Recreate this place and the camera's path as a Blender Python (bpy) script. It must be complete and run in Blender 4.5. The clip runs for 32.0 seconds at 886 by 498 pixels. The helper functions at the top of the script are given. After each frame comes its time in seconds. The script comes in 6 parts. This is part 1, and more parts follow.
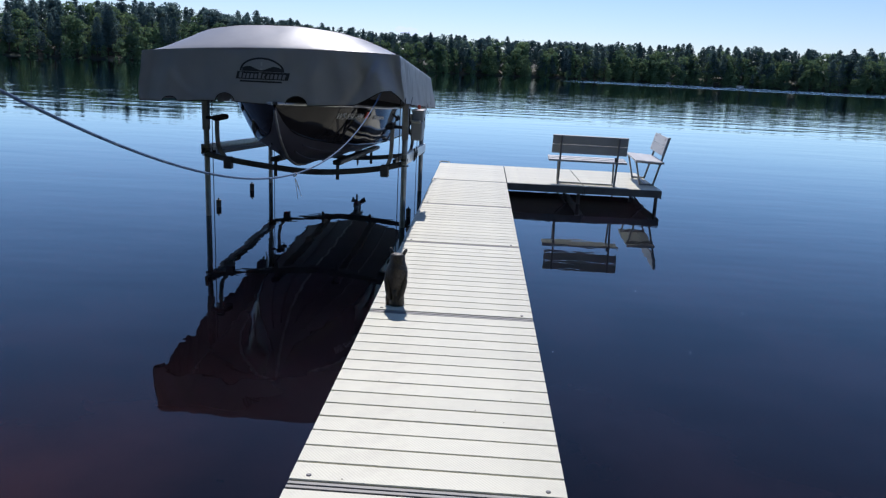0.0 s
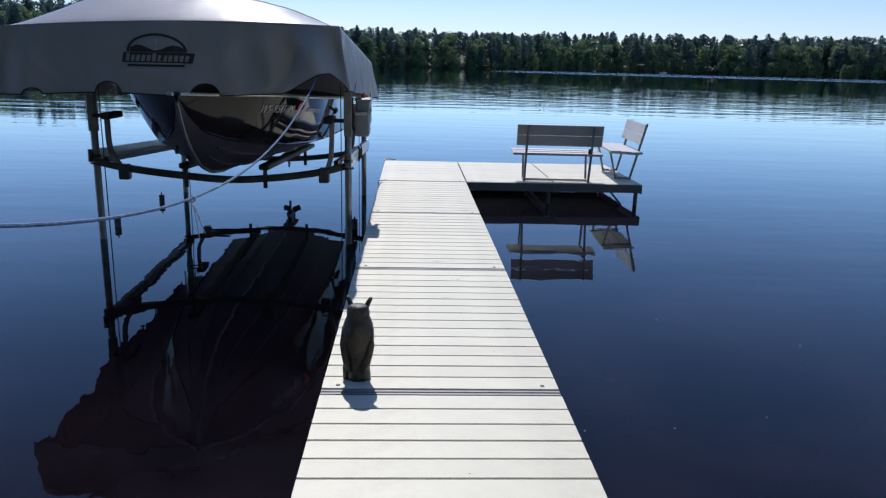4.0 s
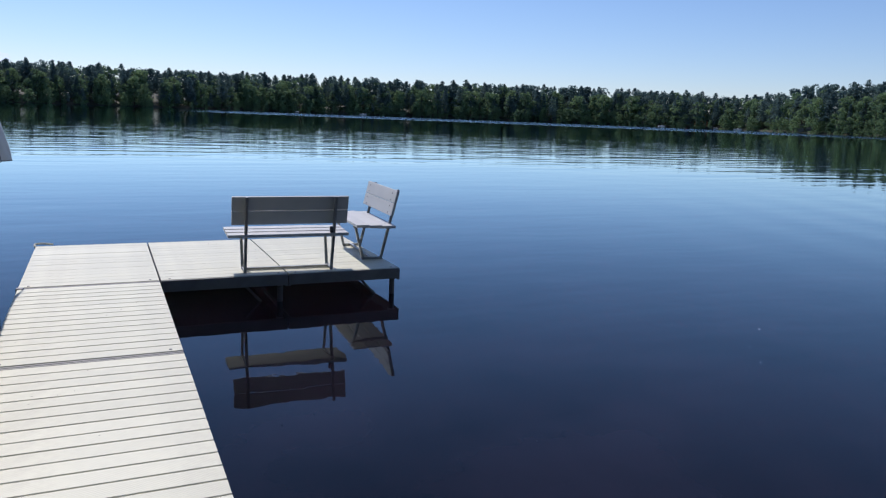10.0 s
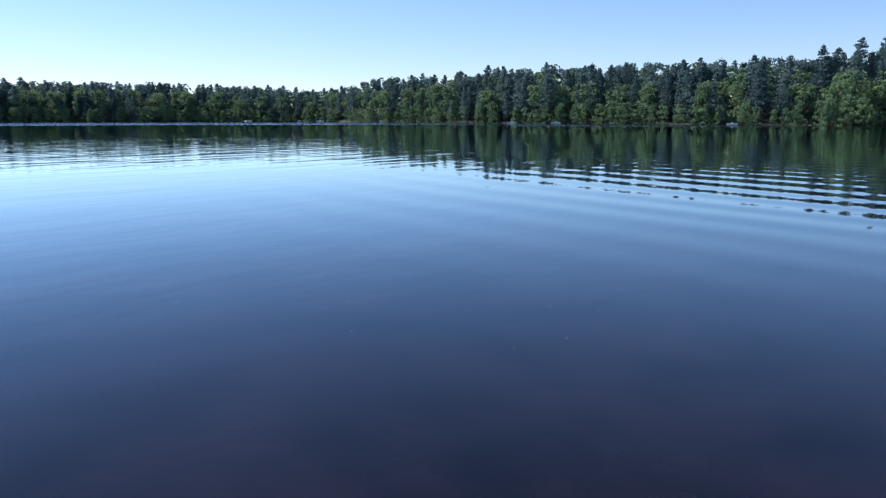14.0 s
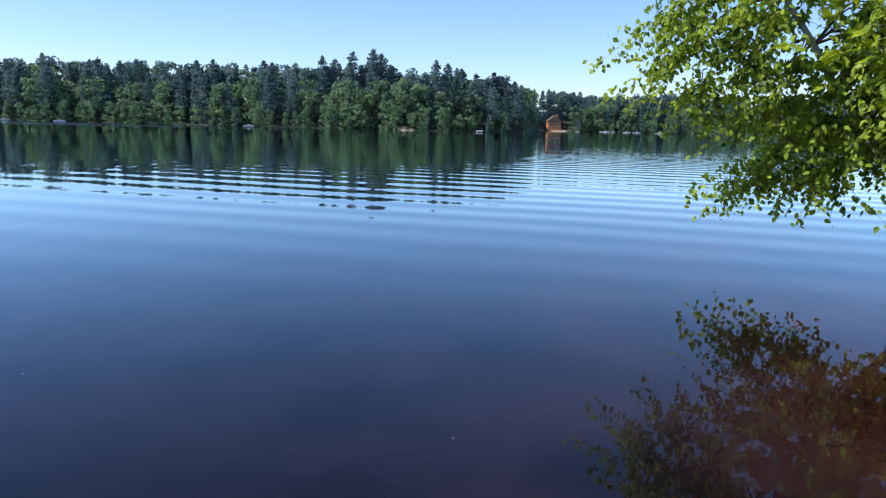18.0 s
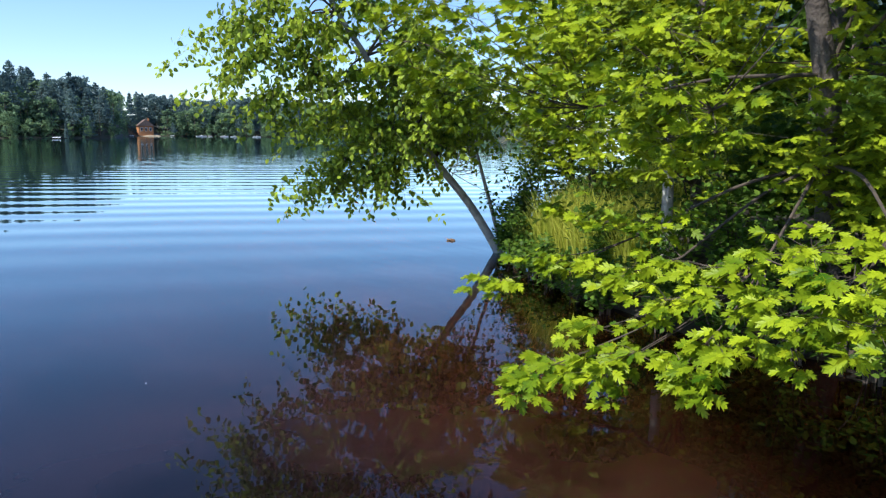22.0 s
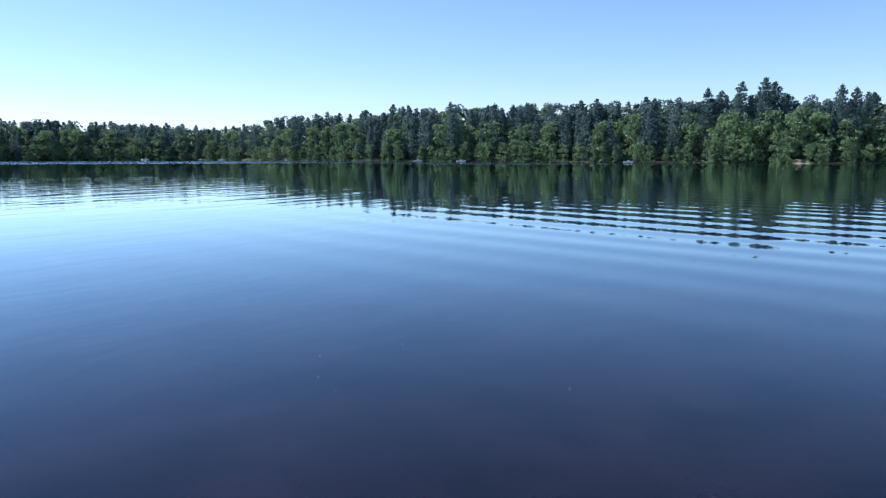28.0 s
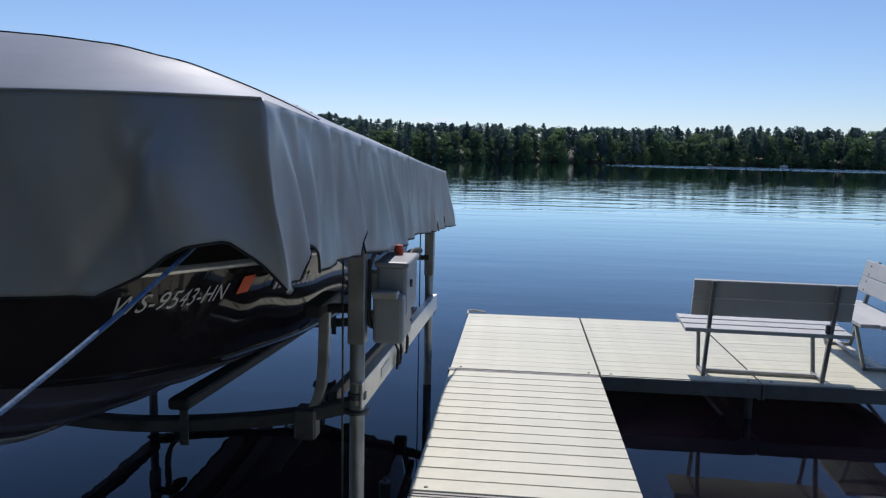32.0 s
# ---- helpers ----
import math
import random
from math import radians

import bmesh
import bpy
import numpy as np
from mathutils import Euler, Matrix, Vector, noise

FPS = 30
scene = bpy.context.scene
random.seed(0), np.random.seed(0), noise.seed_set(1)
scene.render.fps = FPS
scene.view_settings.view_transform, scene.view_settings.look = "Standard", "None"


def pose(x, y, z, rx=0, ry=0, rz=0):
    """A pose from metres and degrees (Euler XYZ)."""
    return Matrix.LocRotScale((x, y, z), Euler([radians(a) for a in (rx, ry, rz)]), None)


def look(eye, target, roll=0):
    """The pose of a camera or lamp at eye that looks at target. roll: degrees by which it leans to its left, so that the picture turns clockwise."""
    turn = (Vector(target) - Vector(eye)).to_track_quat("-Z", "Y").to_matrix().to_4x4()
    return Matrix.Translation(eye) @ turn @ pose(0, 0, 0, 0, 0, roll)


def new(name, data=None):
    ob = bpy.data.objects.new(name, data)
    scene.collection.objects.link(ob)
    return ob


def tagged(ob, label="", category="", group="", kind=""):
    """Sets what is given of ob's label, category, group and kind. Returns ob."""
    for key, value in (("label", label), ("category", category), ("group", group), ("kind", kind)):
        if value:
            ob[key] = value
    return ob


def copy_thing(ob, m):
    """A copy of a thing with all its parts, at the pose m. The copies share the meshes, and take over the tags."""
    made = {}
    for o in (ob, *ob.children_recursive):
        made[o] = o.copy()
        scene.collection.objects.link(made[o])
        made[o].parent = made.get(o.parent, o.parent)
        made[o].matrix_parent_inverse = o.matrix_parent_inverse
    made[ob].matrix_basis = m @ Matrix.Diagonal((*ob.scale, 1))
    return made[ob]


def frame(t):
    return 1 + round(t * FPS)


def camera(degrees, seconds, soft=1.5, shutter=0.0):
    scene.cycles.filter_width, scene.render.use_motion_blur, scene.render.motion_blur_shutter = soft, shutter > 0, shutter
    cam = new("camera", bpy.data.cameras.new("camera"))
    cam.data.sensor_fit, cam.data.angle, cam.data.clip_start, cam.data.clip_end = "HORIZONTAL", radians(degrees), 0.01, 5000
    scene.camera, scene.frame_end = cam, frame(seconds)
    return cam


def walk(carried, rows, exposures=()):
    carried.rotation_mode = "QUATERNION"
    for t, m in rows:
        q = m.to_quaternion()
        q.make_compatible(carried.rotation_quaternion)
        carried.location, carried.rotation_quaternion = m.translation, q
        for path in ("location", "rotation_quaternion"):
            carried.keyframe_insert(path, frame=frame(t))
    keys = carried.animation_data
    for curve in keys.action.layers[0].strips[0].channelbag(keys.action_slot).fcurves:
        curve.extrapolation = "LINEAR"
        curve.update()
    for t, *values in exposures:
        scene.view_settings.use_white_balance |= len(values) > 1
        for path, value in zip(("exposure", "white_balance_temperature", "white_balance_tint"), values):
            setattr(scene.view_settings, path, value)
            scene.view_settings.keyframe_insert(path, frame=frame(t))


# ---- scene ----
cam = camera(61.75, 32.0, soft=1.25)
PATH = [
    (0.0, (0.145, -0.263, 1.790), (-0.276, 9.444, -0.574), 2.75),
    (0.5, (0.031, -0.127, 1.757), (-0.321, 9.581, -0.614), 2.82),
    (1.0, (-0.029, -0.023, 1.738), (-0.214, 9.677, -0.686), 1.98),
    (1.5, (-0.030, 0.112, 1.686), (-0.226, 9.805, -0.766), 1.98),
    (2.0, (-0.020, 0.314, 1.647), (-0.209, 10.008, -0.800), 1.97),
    (2.5, (-0.109, 0.575, 1.653), (-0.276, 10.297, -0.682), 1.47),
    (3.0, (-0.147, 0.876, 1.616), (-0.304, 10.591, -0.747), 1.36),
    (3.5, (-0.115, 1.224, 1.615), (0.044, 10.938, -0.752), 1.70),
    (4.0, (-0.171, 1.516, 1.629), (0.275, 11.207, -0.795), 1.44),
    (4.5, (-0.078, 1.828, 1.599), (0.317, 11.496, -0.925), 1.21),
    (6.5, (-0.024, 3.095, 1.589), (0.187, 12.714, -1.137), 2.53),
    (7.0, (-0.061, 3.397, 1.620), (0.186, 13.011, -1.121), 2.66),
    (7.5, (0.007, 3.674, 1.638), (0.250, 13.365, -0.817), 1.60),
    (8.0, (-0.012, 3.920, 1.670), (0.944, 13.660, -0.382), 2.64),
    (8.5, (-0.031, 4.117, 1.698), (1.514, 13.822, -0.155), 1.94),
    (9.0, (0.052, 4.210, 1.716), (1.886, 13.882, -0.038), 2.19),
    (9.5, (0.139, 4.259, 1.717), (3.180, 13.620, -0.050), 2.92),
    (10.0, (0.129, 4.324, 1.739), (4.282, 13.243, -0.052), 2.24),
    (10.5, (0.137, 4.315, 1.744), (5.266, 12.717, -0.018), 1.85),
    (11.0, (0.208, 4.304, 1.683), (6.341, 12.007, -0.064), 0.70),
    (11.5, (0.226, 4.221, 1.661), (7.073, 11.307, -0.042), -0.21),
    (12.0, (0.285, 4.339, 1.653), (7.755, 10.777, -0.003), 0.02),
    (12.5, (0.256, 4.222, 1.691), (8.136, 10.163, 0.074), -0.21),
    (13.0, (0.245, 4.206, 1.698), (8.421, 9.728, 0.068), 0.38),
    (13.5, (0.251, 4.228, 1.693), (8.352, 9.847, 0.016), -0.18),
    (15.5, (0.212, 4.174, 1.695), (8.577, 9.229, -0.418), 2.11),
    (16.0, (0.197, 4.154, 1.700), (9.328, 7.839, -0.045), 1.03),
    (16.5, (0.199, 4.104, 1.698), (9.615, 6.979, -0.053), 1.08),
    (17.0, (0.163, 4.103, 1.701), (9.853, 5.899, 0.001), 1.17),
    (17.5, (0.174, 4.146, 1.693), (10.001, 4.954, 0.030), 1.29),
    (18.0, (0.152, 4.111, 1.695), (10.012, 3.927, 0.038), 1.37),
    (18.5, (0.140, 4.005, 1.706), (9.929, 2.817, 0.040), 1.25),
    (19.0, (0.149, 3.947, 1.707), (9.813, 2.013, 0.016), 0.64),
    (19.5, (0.147, 3.922, 1.691), (9.659, 1.333, 0.008), 0.75),
    (20.0, (0.159, 3.856, 1.679), (9.445, 0.556, -0.018), 0.65),
    (20.5, (0.120, 3.818, 1.694), (9.157, -0.125, 0.025), 0.51),
    (21.0, (0.071, 3.804, 1.716), (8.917, -0.571, 0.105), 0.12),
    (21.5, (0.054, 3.815, 1.725), (8.685, -0.995, 0.185), 0.73),
    (22.0, (0.041, 3.811, 1.722), (8.520, -1.268, 0.202), 0.61),
    (22.5, (0.037, 3.801, 1.733), (8.486, -1.333, 0.232), 0.82),
    (23.0, (0.077, 3.825, 1.732), (8.536, -1.288, 0.214), 0.91),
    (23.5, (0.113, 3.834, 1.713), (8.592, -1.246, 0.198), 1.07),
    (24.0, (0.152, 3.861, 1.695), (8.627, -1.231, 0.198), 1.62),
    (24.5, (0.159, 3.882, 1.693), (8.715, -1.086, 0.240), 1.87),
    (25.0, (0.185, 3.937, 1.681), (9.141, -0.300, 0.329), 1.30),
    (25.5, (0.168, 4.032, 1.701), (9.628, 1.102, 0.310), 0.48),
    (26.0, (0.235, 4.086, 1.675), (10.000, 2.525, 0.194), 0.50),
    (26.5, (0.279, 4.173, 1.685), (10.174, 4.332, 0.249), 0.68),
    (28.5, (0.300, 5.500, 1.700), (8.542, 11.018, 0.429), -0.40),
    (29.0, (0.288, 5.729, 1.709), (7.809, 12.178, 0.349), -0.59),
    (29.5, (0.249, 5.801, 1.705), (6.379, 13.575, 0.294), 0.21),
    (30.0, (0.204, 5.895, 1.724), (5.575, 14.214, 0.328), 1.57),
    (30.5, (0.191, 5.904, 1.726), (4.537, 14.818, 0.437), 1.34),
    (31.0, (0.109, 5.912, 1.731), (2.959, 15.434, 0.624), 2.14),
    (31.5, (0.060, 5.970, 1.724), (1.045, 15.849, 0.529), 1.66),
    (32.0, (-0.086, 6.001, 1.766), (-1.092, 15.871, 0.514), 1.23),
]
walk(cam, [(t, look(eye, target, roll)) for t, eye, target, roll in PATH], exposures=[(0.0, 0.1, 5300, 17), (4.0, 0.15, 5300, 17), (4.5, 0.26, 5310, 17), (7.0, 0.28, 5350, 17), (8.0, 0.24, 5350, 17), (9.0, 0.2, 5350, 17), (10.0, 0.06, 5350, 17), (13.0, 0.41, 5350, 17), (13.5, 0.52, 5350, 17), (16.0, 0.66, 5220, 16), (17.0, 0.7, 5220, 16), (19.0, 0.98, 5240, 14), (20.0, 1.07, 5290, 13), (25.0, 1.08, 5260, 13), (26.0, 0.96, 5080, 14), (26.5, 1.04, 5040, 14), (29.0, 0.44, 5420, 16), (30.5, 0.03, 5450, 15), (32.0, -0.01, 5460, 15)])


# ---- light: a clear summer sky and one sun, ahead of the dock ----
SUN_EL, SUN_AZ = 49.0, 7.0  # degrees above the horizon, degrees to the left of +y
world = bpy.data.worlds.new("sky")
scene.world = world
world.use_nodes = True
_n = world.node_tree.nodes
_bg = _n["Background"]
_sky = _n.new("ShaderNodeTexSky")
_sky.sky_type, _sky.sun_disc = "NISHITA", False
_sky.sun_elevation, _sky.sun_rotation = radians(SUN_EL), radians(-SUN_AZ)
_sky.altitude, _sky.air_density, _sky.dust_density, _sky.ozone_density = 400, 1.0, 0.15, 3.2
_tone = _n.new("ShaderNodeMixRGB")
_tone.blend_type = "MULTIPLY"
_tone.inputs[0].default_value, _tone.inputs[2].default_value = 1.0, (0.95, 0.89, 0.86, 1)
world.node_tree.links.new(_sky.outputs[0], _tone.inputs[1])
world.node_tree.links.new(_tone.outputs[0], _bg.inputs[0])
_bg.inputs[1].default_value = 0.10
sun = new("sun", bpy.data.lights.new("sun", "SUN"))
sun.data.energy, sun.data.angle, sun.data.color = 4.0, radians(0.53), (1.0, 0.87, 0.67)
_e, _a = radians(SUN_EL), radians(SUN_AZ)
sun.matrix_world = look((-math.sin(_a) * math.cos(_e) * 50, math.cos(_a) * math.cos(_e) * 50, math.sin(_e) * 50), (0, 0, 0))

# ---- tools ----
rng = np.random.default_rng(7)


def nodes_of(m):
    return m.node_tree.nodes, m.node_tree.links


def paint(name, color, rough=0.6, metal=0.0, vary=0.15, scale=6.0, bump=0.0, bump_scale=60.0, stain=None, stain_scale=1.5,
          per_piece=0.0, coat=0.0, translucent=0.0, rough_vary=0.12):
    """A surface with grain at two sizes: colour changes, fine relief, and stains of a colour of their own."""
    m = bpy.data.materials.new(name)
    m.use_nodes = True
    n, l = nodes_of(m)
    b = n["Principled BSDF"]
    co = n.new("ShaderNodeTexCoord")
    big = n.new("ShaderNodeTexNoise")
    big.inputs["Scale"].default_value, big.inputs["Detail"].default_value = scale, 6
    l.new(co.outputs["Object"], big.inputs["Vector"])
    ramp = n.new("ShaderNodeMapRange")
    ramp.inputs["From Min"].default_value, ramp.inputs["From Max"].default_value = 0.3, 0.7
    ramp.inputs["To Min"].default_value, ramp.inputs["To Max"].default_value = 1 - vary, 1 + vary
    l.new(big.outputs["Fac"], ramp.inputs["Value"])
    hsv = n.new("ShaderNodeHueSaturation")
    hsv.inputs["Color"].default_value = (*color, 1)
    value = ramp.outputs[0]
    if per_piece:
        info = n.new("ShaderNodeObjectInfo")
        r2 = n.new("ShaderNodeMapRange")
        r2.inputs["To Min"].default_value, r2.inputs["To Max"].default_value = 1 - per_piece, 1 + per_piece
        l.new(info.outputs["Random"], r2.inputs["Value"])
        mul = n.new("ShaderNodeMath")
        mul.operation = "MULTIPLY"
        l.new(value, mul.inputs[0]), l.new(r2.outputs[0], mul.inputs[1])
        value = mul.outputs[0]
    l.new(value, hsv.inputs["Value"])
    out = hsv.outputs[0]
    if stain:
        sn = n.new("ShaderNodeTexNoise")
        sn.inputs["Scale"].default_value, sn.inputs["Detail"].default_value, sn.inputs["Roughness"].default_value = stain_scale, 8, 0.65
        l.new(co.outputs["Object"], sn.inputs["Vector"])
        sr = n.new("ShaderNodeMapRange")
        sr.inputs["From Min"].default_value, sr.inputs["From Max"].default_value = 0.52, 0.75
        sr.inputs["To Max"].default_value = 0.7
        l.new(sn.outputs["Fac"], sr.inputs["Value"])
        mix = n.new("ShaderNodeMixRGB")
        mix.inputs[2].default_value = (*stain, 1)
        l.new(sr.outputs[0], mix.inputs[0]), l.new(out, mix.inputs[1])
        out = mix.outputs[0]
    l.new(out, b.inputs["Base Color"])
    rr = n.new("ShaderNodeMapRange")
    rr.inputs["To Min"].default_value, rr.inputs["To Max"].default_value = max(rough - rough_vary, 0.02), min(rough + rough_vary, 1)
    l.new(big.outputs["Fac"], rr.inputs["Value"]), l.new(rr.outputs[0], b.inputs["Roughness"])
    b.inputs["Metallic"].default_value = metal
    b.inputs["Coat Weight"].default_value = coat
    b.inputs["Coat Roughness"].default_value = 0.04
    if bump:
        fine = n.new("ShaderNodeTexNoise")
        fine.inputs["Scale"].default_value, fine.inputs["Detail"].default_value = bump_scale, 4
        l.new(co.outputs["Object"], fine.inputs["Vector"])
        bp = n.new("ShaderNodeBump")
        bp.inputs["Strength"].default_value, bp.inputs["Distance"].default_value = 1.0, bump
        l.new(fine.outputs["Fac"], bp.inputs["Height"]), l.new(bp.outputs[0], b.inputs["Normal"])
    if translucent:
        tr = n.new("ShaderNodeBsdfTranslucent")
        l.new(out, tr.inputs["Color"])
        ms = n.new("ShaderNodeMixShader")
        ms.inputs[0].default_value = translucent
        l.new(b.outputs[0], ms.inputs[1]), l.new(tr.outputs[0], ms.inputs[2])
        l.new(ms.outputs[0], n["Material Output"].inputs["Surface"])
    return m


def foliage(name, dark, light, translucent=0.35, rough=0.5, patch=0.0, share=0.65):
    """Leaves: every leaf or clump has its own shade between two greens."""
    m = bpy.data.materials.new(name)
    m.use_nodes = True
    n, l = nodes_of(m)
    b = n["Principled BSDF"]
    geo, ramp = n.new("ShaderNodeNewGeometry"), n.new("ShaderNodeMixRGB")
    ramp.inputs[1].default_value, ramp.inputs[2].default_value = (*dark, 1), (*light, 1)
    mixed = geo.outputs["Random Per Island"]
    if patch:  # whole trees differ from their neighbours; near leaves get dark clumps for inner shade
        co, tone, span, part_of = n.new("ShaderNodeTexCoord"), n.new("ShaderNodeTexNoise"), n.new("ShaderNodeMapRange"), n.new("ShaderNodeMix")
        tone.inputs["Scale"].default_value, tone.inputs["Detail"].default_value = patch, 2
        span.inputs["From Min"].default_value, span.inputs["From Max"].default_value = 0.33, 0.67
        part_of.inputs["Factor"].default_value = share
        l.new(co.outputs["Object"], tone.inputs["Vector"]), l.new(tone.outputs["Fac"], span.inputs["Value"])
        l.new(mixed, part_of.inputs["A"]), l.new(span.outputs[0], part_of.inputs["B"])
        mixed = part_of.outputs[0]
    l.new(mixed, ramp.inputs[0])
    l.new(ramp.outputs[0], b.inputs["Base Color"])
    b.inputs["Roughness"].default_value, b.inputs["Specular IOR Level"].default_value = rough, 0.12
    tr, ms = n.new("ShaderNodeBsdfTranslucent"), n.new("ShaderNodeMixShader")
    bright = n.new("ShaderNodeHueSaturation")
    bright.inputs["Hue"].default_value, bright.inputs["Value"].default_value = 0.485, 1.5
    l.new(ramp.outputs[0], bright.inputs["Color"]), l.new(bright.outputs[0], tr.inputs["Color"])
    ms.inputs[0].default_value = translucent
    l.new(b.outputs[0], ms.inputs[1]), l.new(tr.outputs[0], ms.inputs[2])
    l.new(ms.outputs[0], n["Material Output"].inputs["Surface"])
    return m


def thing(name, m=None, label="", category="", group="", kind=""):
    ob = new(name)
    ob.empty_display_size = 0.2
    if m is not None:
        ob.matrix_basis = m
    return tagged(ob, label, category, group, kind)


def part(name, bm, material, parent, label="", smooth=False):
    """Links a bmesh as one mesh object under a thing or a part."""
    me = bpy.data.meshes.new(name)
    bmesh.ops.recalc_face_normals(bm, faces=bm.faces)
    bm.to_mesh(me)
    bm.free()
    if smooth:
        me.shade_smooth()
        me.set_sharp_from_angle(angle=radians(40))
    me.materials.append(material)
    ob = new(name, me)
    ob.parent = parent
    return tagged(ob, label)


def again(name, me, parent, m):
    """Another piece on the same mesh."""
    ob = new(name, me)
    ob.parent = parent
    ob.matrix_basis = m
    return ob


def box(bm, lo, hi, bevel=0.0, m=None, seg=1):
    """Adds a box with its edges eased."""
    lo, hi = Vector(lo), Vector(hi)
    r = bmesh.ops.create_cube(bm, size=1, matrix=Matrix.Translation((lo + hi) / 2) @ Matrix.Diagonal((*(hi - lo), 1)))
    v = r["verts"]
    if bevel:
        e = list({e for q in v for e in q.link_edges})
        v = list({q for f in bmesh.ops.bevel(bm, geom=e, offset=bevel, segments=seg, affect="EDGES", profile=0.5)["faces"] for q in f.verts} | {q for q in v if q.is_valid})
    if m is not None:
        bmesh.ops.transform(bm, matrix=m, verts=v)
    return bm


def sweep(bm, points, radius, sides=8, caps=True):
    """A tube along points; radius is one number, or one for each point."""
    pts = [Vector(p) for p in points]
    rad = [radius] * len(pts) if isinstance(radius, (int, float)) else list(radius)
    rings, up = [], None
    for i, p in enumerate(pts):
        d = (pts[min(i + 1, len(pts) - 1)] - pts[max(i - 1, 0)]).normalized()
        if up is None:
            up = Vector((0, 0, 1)) if abs(d.z) < 0.9 else Vector((1, 0, 0))
        side = d.cross(up).normalized()
        up = side.cross(d).normalized()
        rings.append([bm.verts.new(p + (side * math.cos(a) + up * math.sin(a)) * rad[i]) for a in (2 * math.pi * k / sides for k in range(sides))])
    for a, b in zip(rings, rings[1:]):
        for k in range(sides):
            bm.faces.new((a[k], a[(k + 1) % sides], b[(k + 1) % sides], b[k]))
    if caps:
        bm.faces.new(rings[0][::-1]), bm.faces.new(rings[-1])
    return bm


def bar(bm, a, b, w, h, bevel=0.003, up=(0, 0, 1)):
    """A square bar from a to b, w wide and h high."""
    a, b = Vector(a), Vector(b)
    d = (b - a).normalized()
    side = d.cross(Vector(up))
    side = side.normalized() if side.length > 1e-4 else Vector((1, 0, 0))
    top = side.cross(d)
    m = Matrix((side, d, top)).transposed().to_4x4()
    m.translation = (a + b) / 2
    n = (b - a).length
    return box(bm, (-w / 2, -n / 2, -h / 2), (w / 2, n / 2, h / 2), bevel, m)


def beam(bm, points, w, h, up=(0, 0, 1)):
    """A rectangular bar bent along points: w across, h along up."""
    pts, up = [Vector(p) for p in points], Vector(up)
    rings = []
    for i, p in enumerate(pts):
        d = (pts[min(i + 1, len(pts) - 1)] - pts[max(i - 1, 0)]).normalized()
        side = d.cross(up).normalized()
        top = side.cross(d)
        c = 0.12
        rings.append([bm.verts.new(p + side * w * a + top * h * e) for a, e in ((-.5, -.5 + c), (-.5, .5 - c), (-.5 + c, .5), (.5 - c, .5), (.5, .5 - c), (.5, -.5 + c), (.5 - c, -.5), (-.5 + c, -.5))])
    for a, b in zip(rings, rings[1:]):
        for k in range(8):
            bm.faces.new((a[k], a[(k + 1) % 8], b[(k + 1) % 8], b[k]))
    bm.faces.new(rings[0][::-1]), bm.faces.new(rings[-1])
    return bm


def lathe(bm, profile, sides=16, m=None):
    """Turns a profile of (radius, height) about z."""
    rings = []
    for r, z in profile:
        rings.append([bm.verts.new((r * math.cos(2 * math.pi * k / sides), r * math.sin(2 * math.pi * k / sides), z)) for k in range(sides)])
    for a, b in zip(rings, rings[1:]):
        for k in range(sides):
            bm.faces.new((a[k], a[(k + 1) % sides], b[(k + 1) % sides], b[k]))
    bm.faces.new(rings[0][::-1]), bm.faces.new(rings[-1])
    if m is not None:
        bmesh.ops.transform(bm, matrix=m, verts=[v for r in rings for v in r])
    return bm


def smoothed(pts, n=8):
    """A smooth line through points."""
    p = [np.array(q, float) for q in pts]
    p = [2 * p[0] - p[1], *p, 2 * p[-1] - p[-2]]
    out = []
    for i in range(1, len(p) - 2):
        for k in range(n):
            t = k / n
            out.append(0.5 * (2 * p[i] + (p[i + 1] - p[i - 1]) * t + (2 * p[i - 1] - 5 * p[i] + 4 * p[i + 1] - p[i + 2]) * t * t + (3 * p[i] - p[i - 1] - 3 * p[i + 1] + p[i + 2]) * t ** 3))
    return [tuple(q) for q in out] + [tuple(p[-2])]


def soup(name, verts, faces, material, parent=None, smooth=False):
    """A large mesh from arrays: verts (n, 3), faces (k, 3 or 4)."""
    me = bpy.data.meshes.new(name)
    n, s = faces.shape
    me.vertices.add(len(verts)), me.loops.add(n * s), me.polygons.add(n)
    me.vertices.foreach_set("co", np.asarray(verts, np.float32).ravel())
    me.loops.foreach_set("vertex_index", faces.astype(np.int32).ravel())
    me.polygons.foreach_set("loop_start", np.arange(0, n * s, s, dtype=np.int32))
    me.polygons.foreach_set("use_smooth", np.full(n, smooth))
    me.materials.append(material)
    me.update(calc_edges=True)
    me.validate()
    ob = new(name, me)
    ob.parent = parent
    return ob


def turns(n):
    """n random turns in space."""
    q = rng.normal(size=(n, 4))
    q /= np.linalg.norm(q, axis=1, keepdims=True)
    w, x, y, z = q.T
    return np.stack([1 - 2 * (y * y + z * z), 2 * (x * y - z * w), 2 * (x * z + y * w), 2 * (x * y + z * w), 1 - 2 * (x * x + z * z), 2 * (y * z - x * w),
                     2 * (x * z - y * w), 2 * (y * z + x * w), 1 - 2 * (x * x + y * y)], -1).reshape(n, 3, 3)

# ---- water, shores and the woods across the lake ----
WATER = -0.305


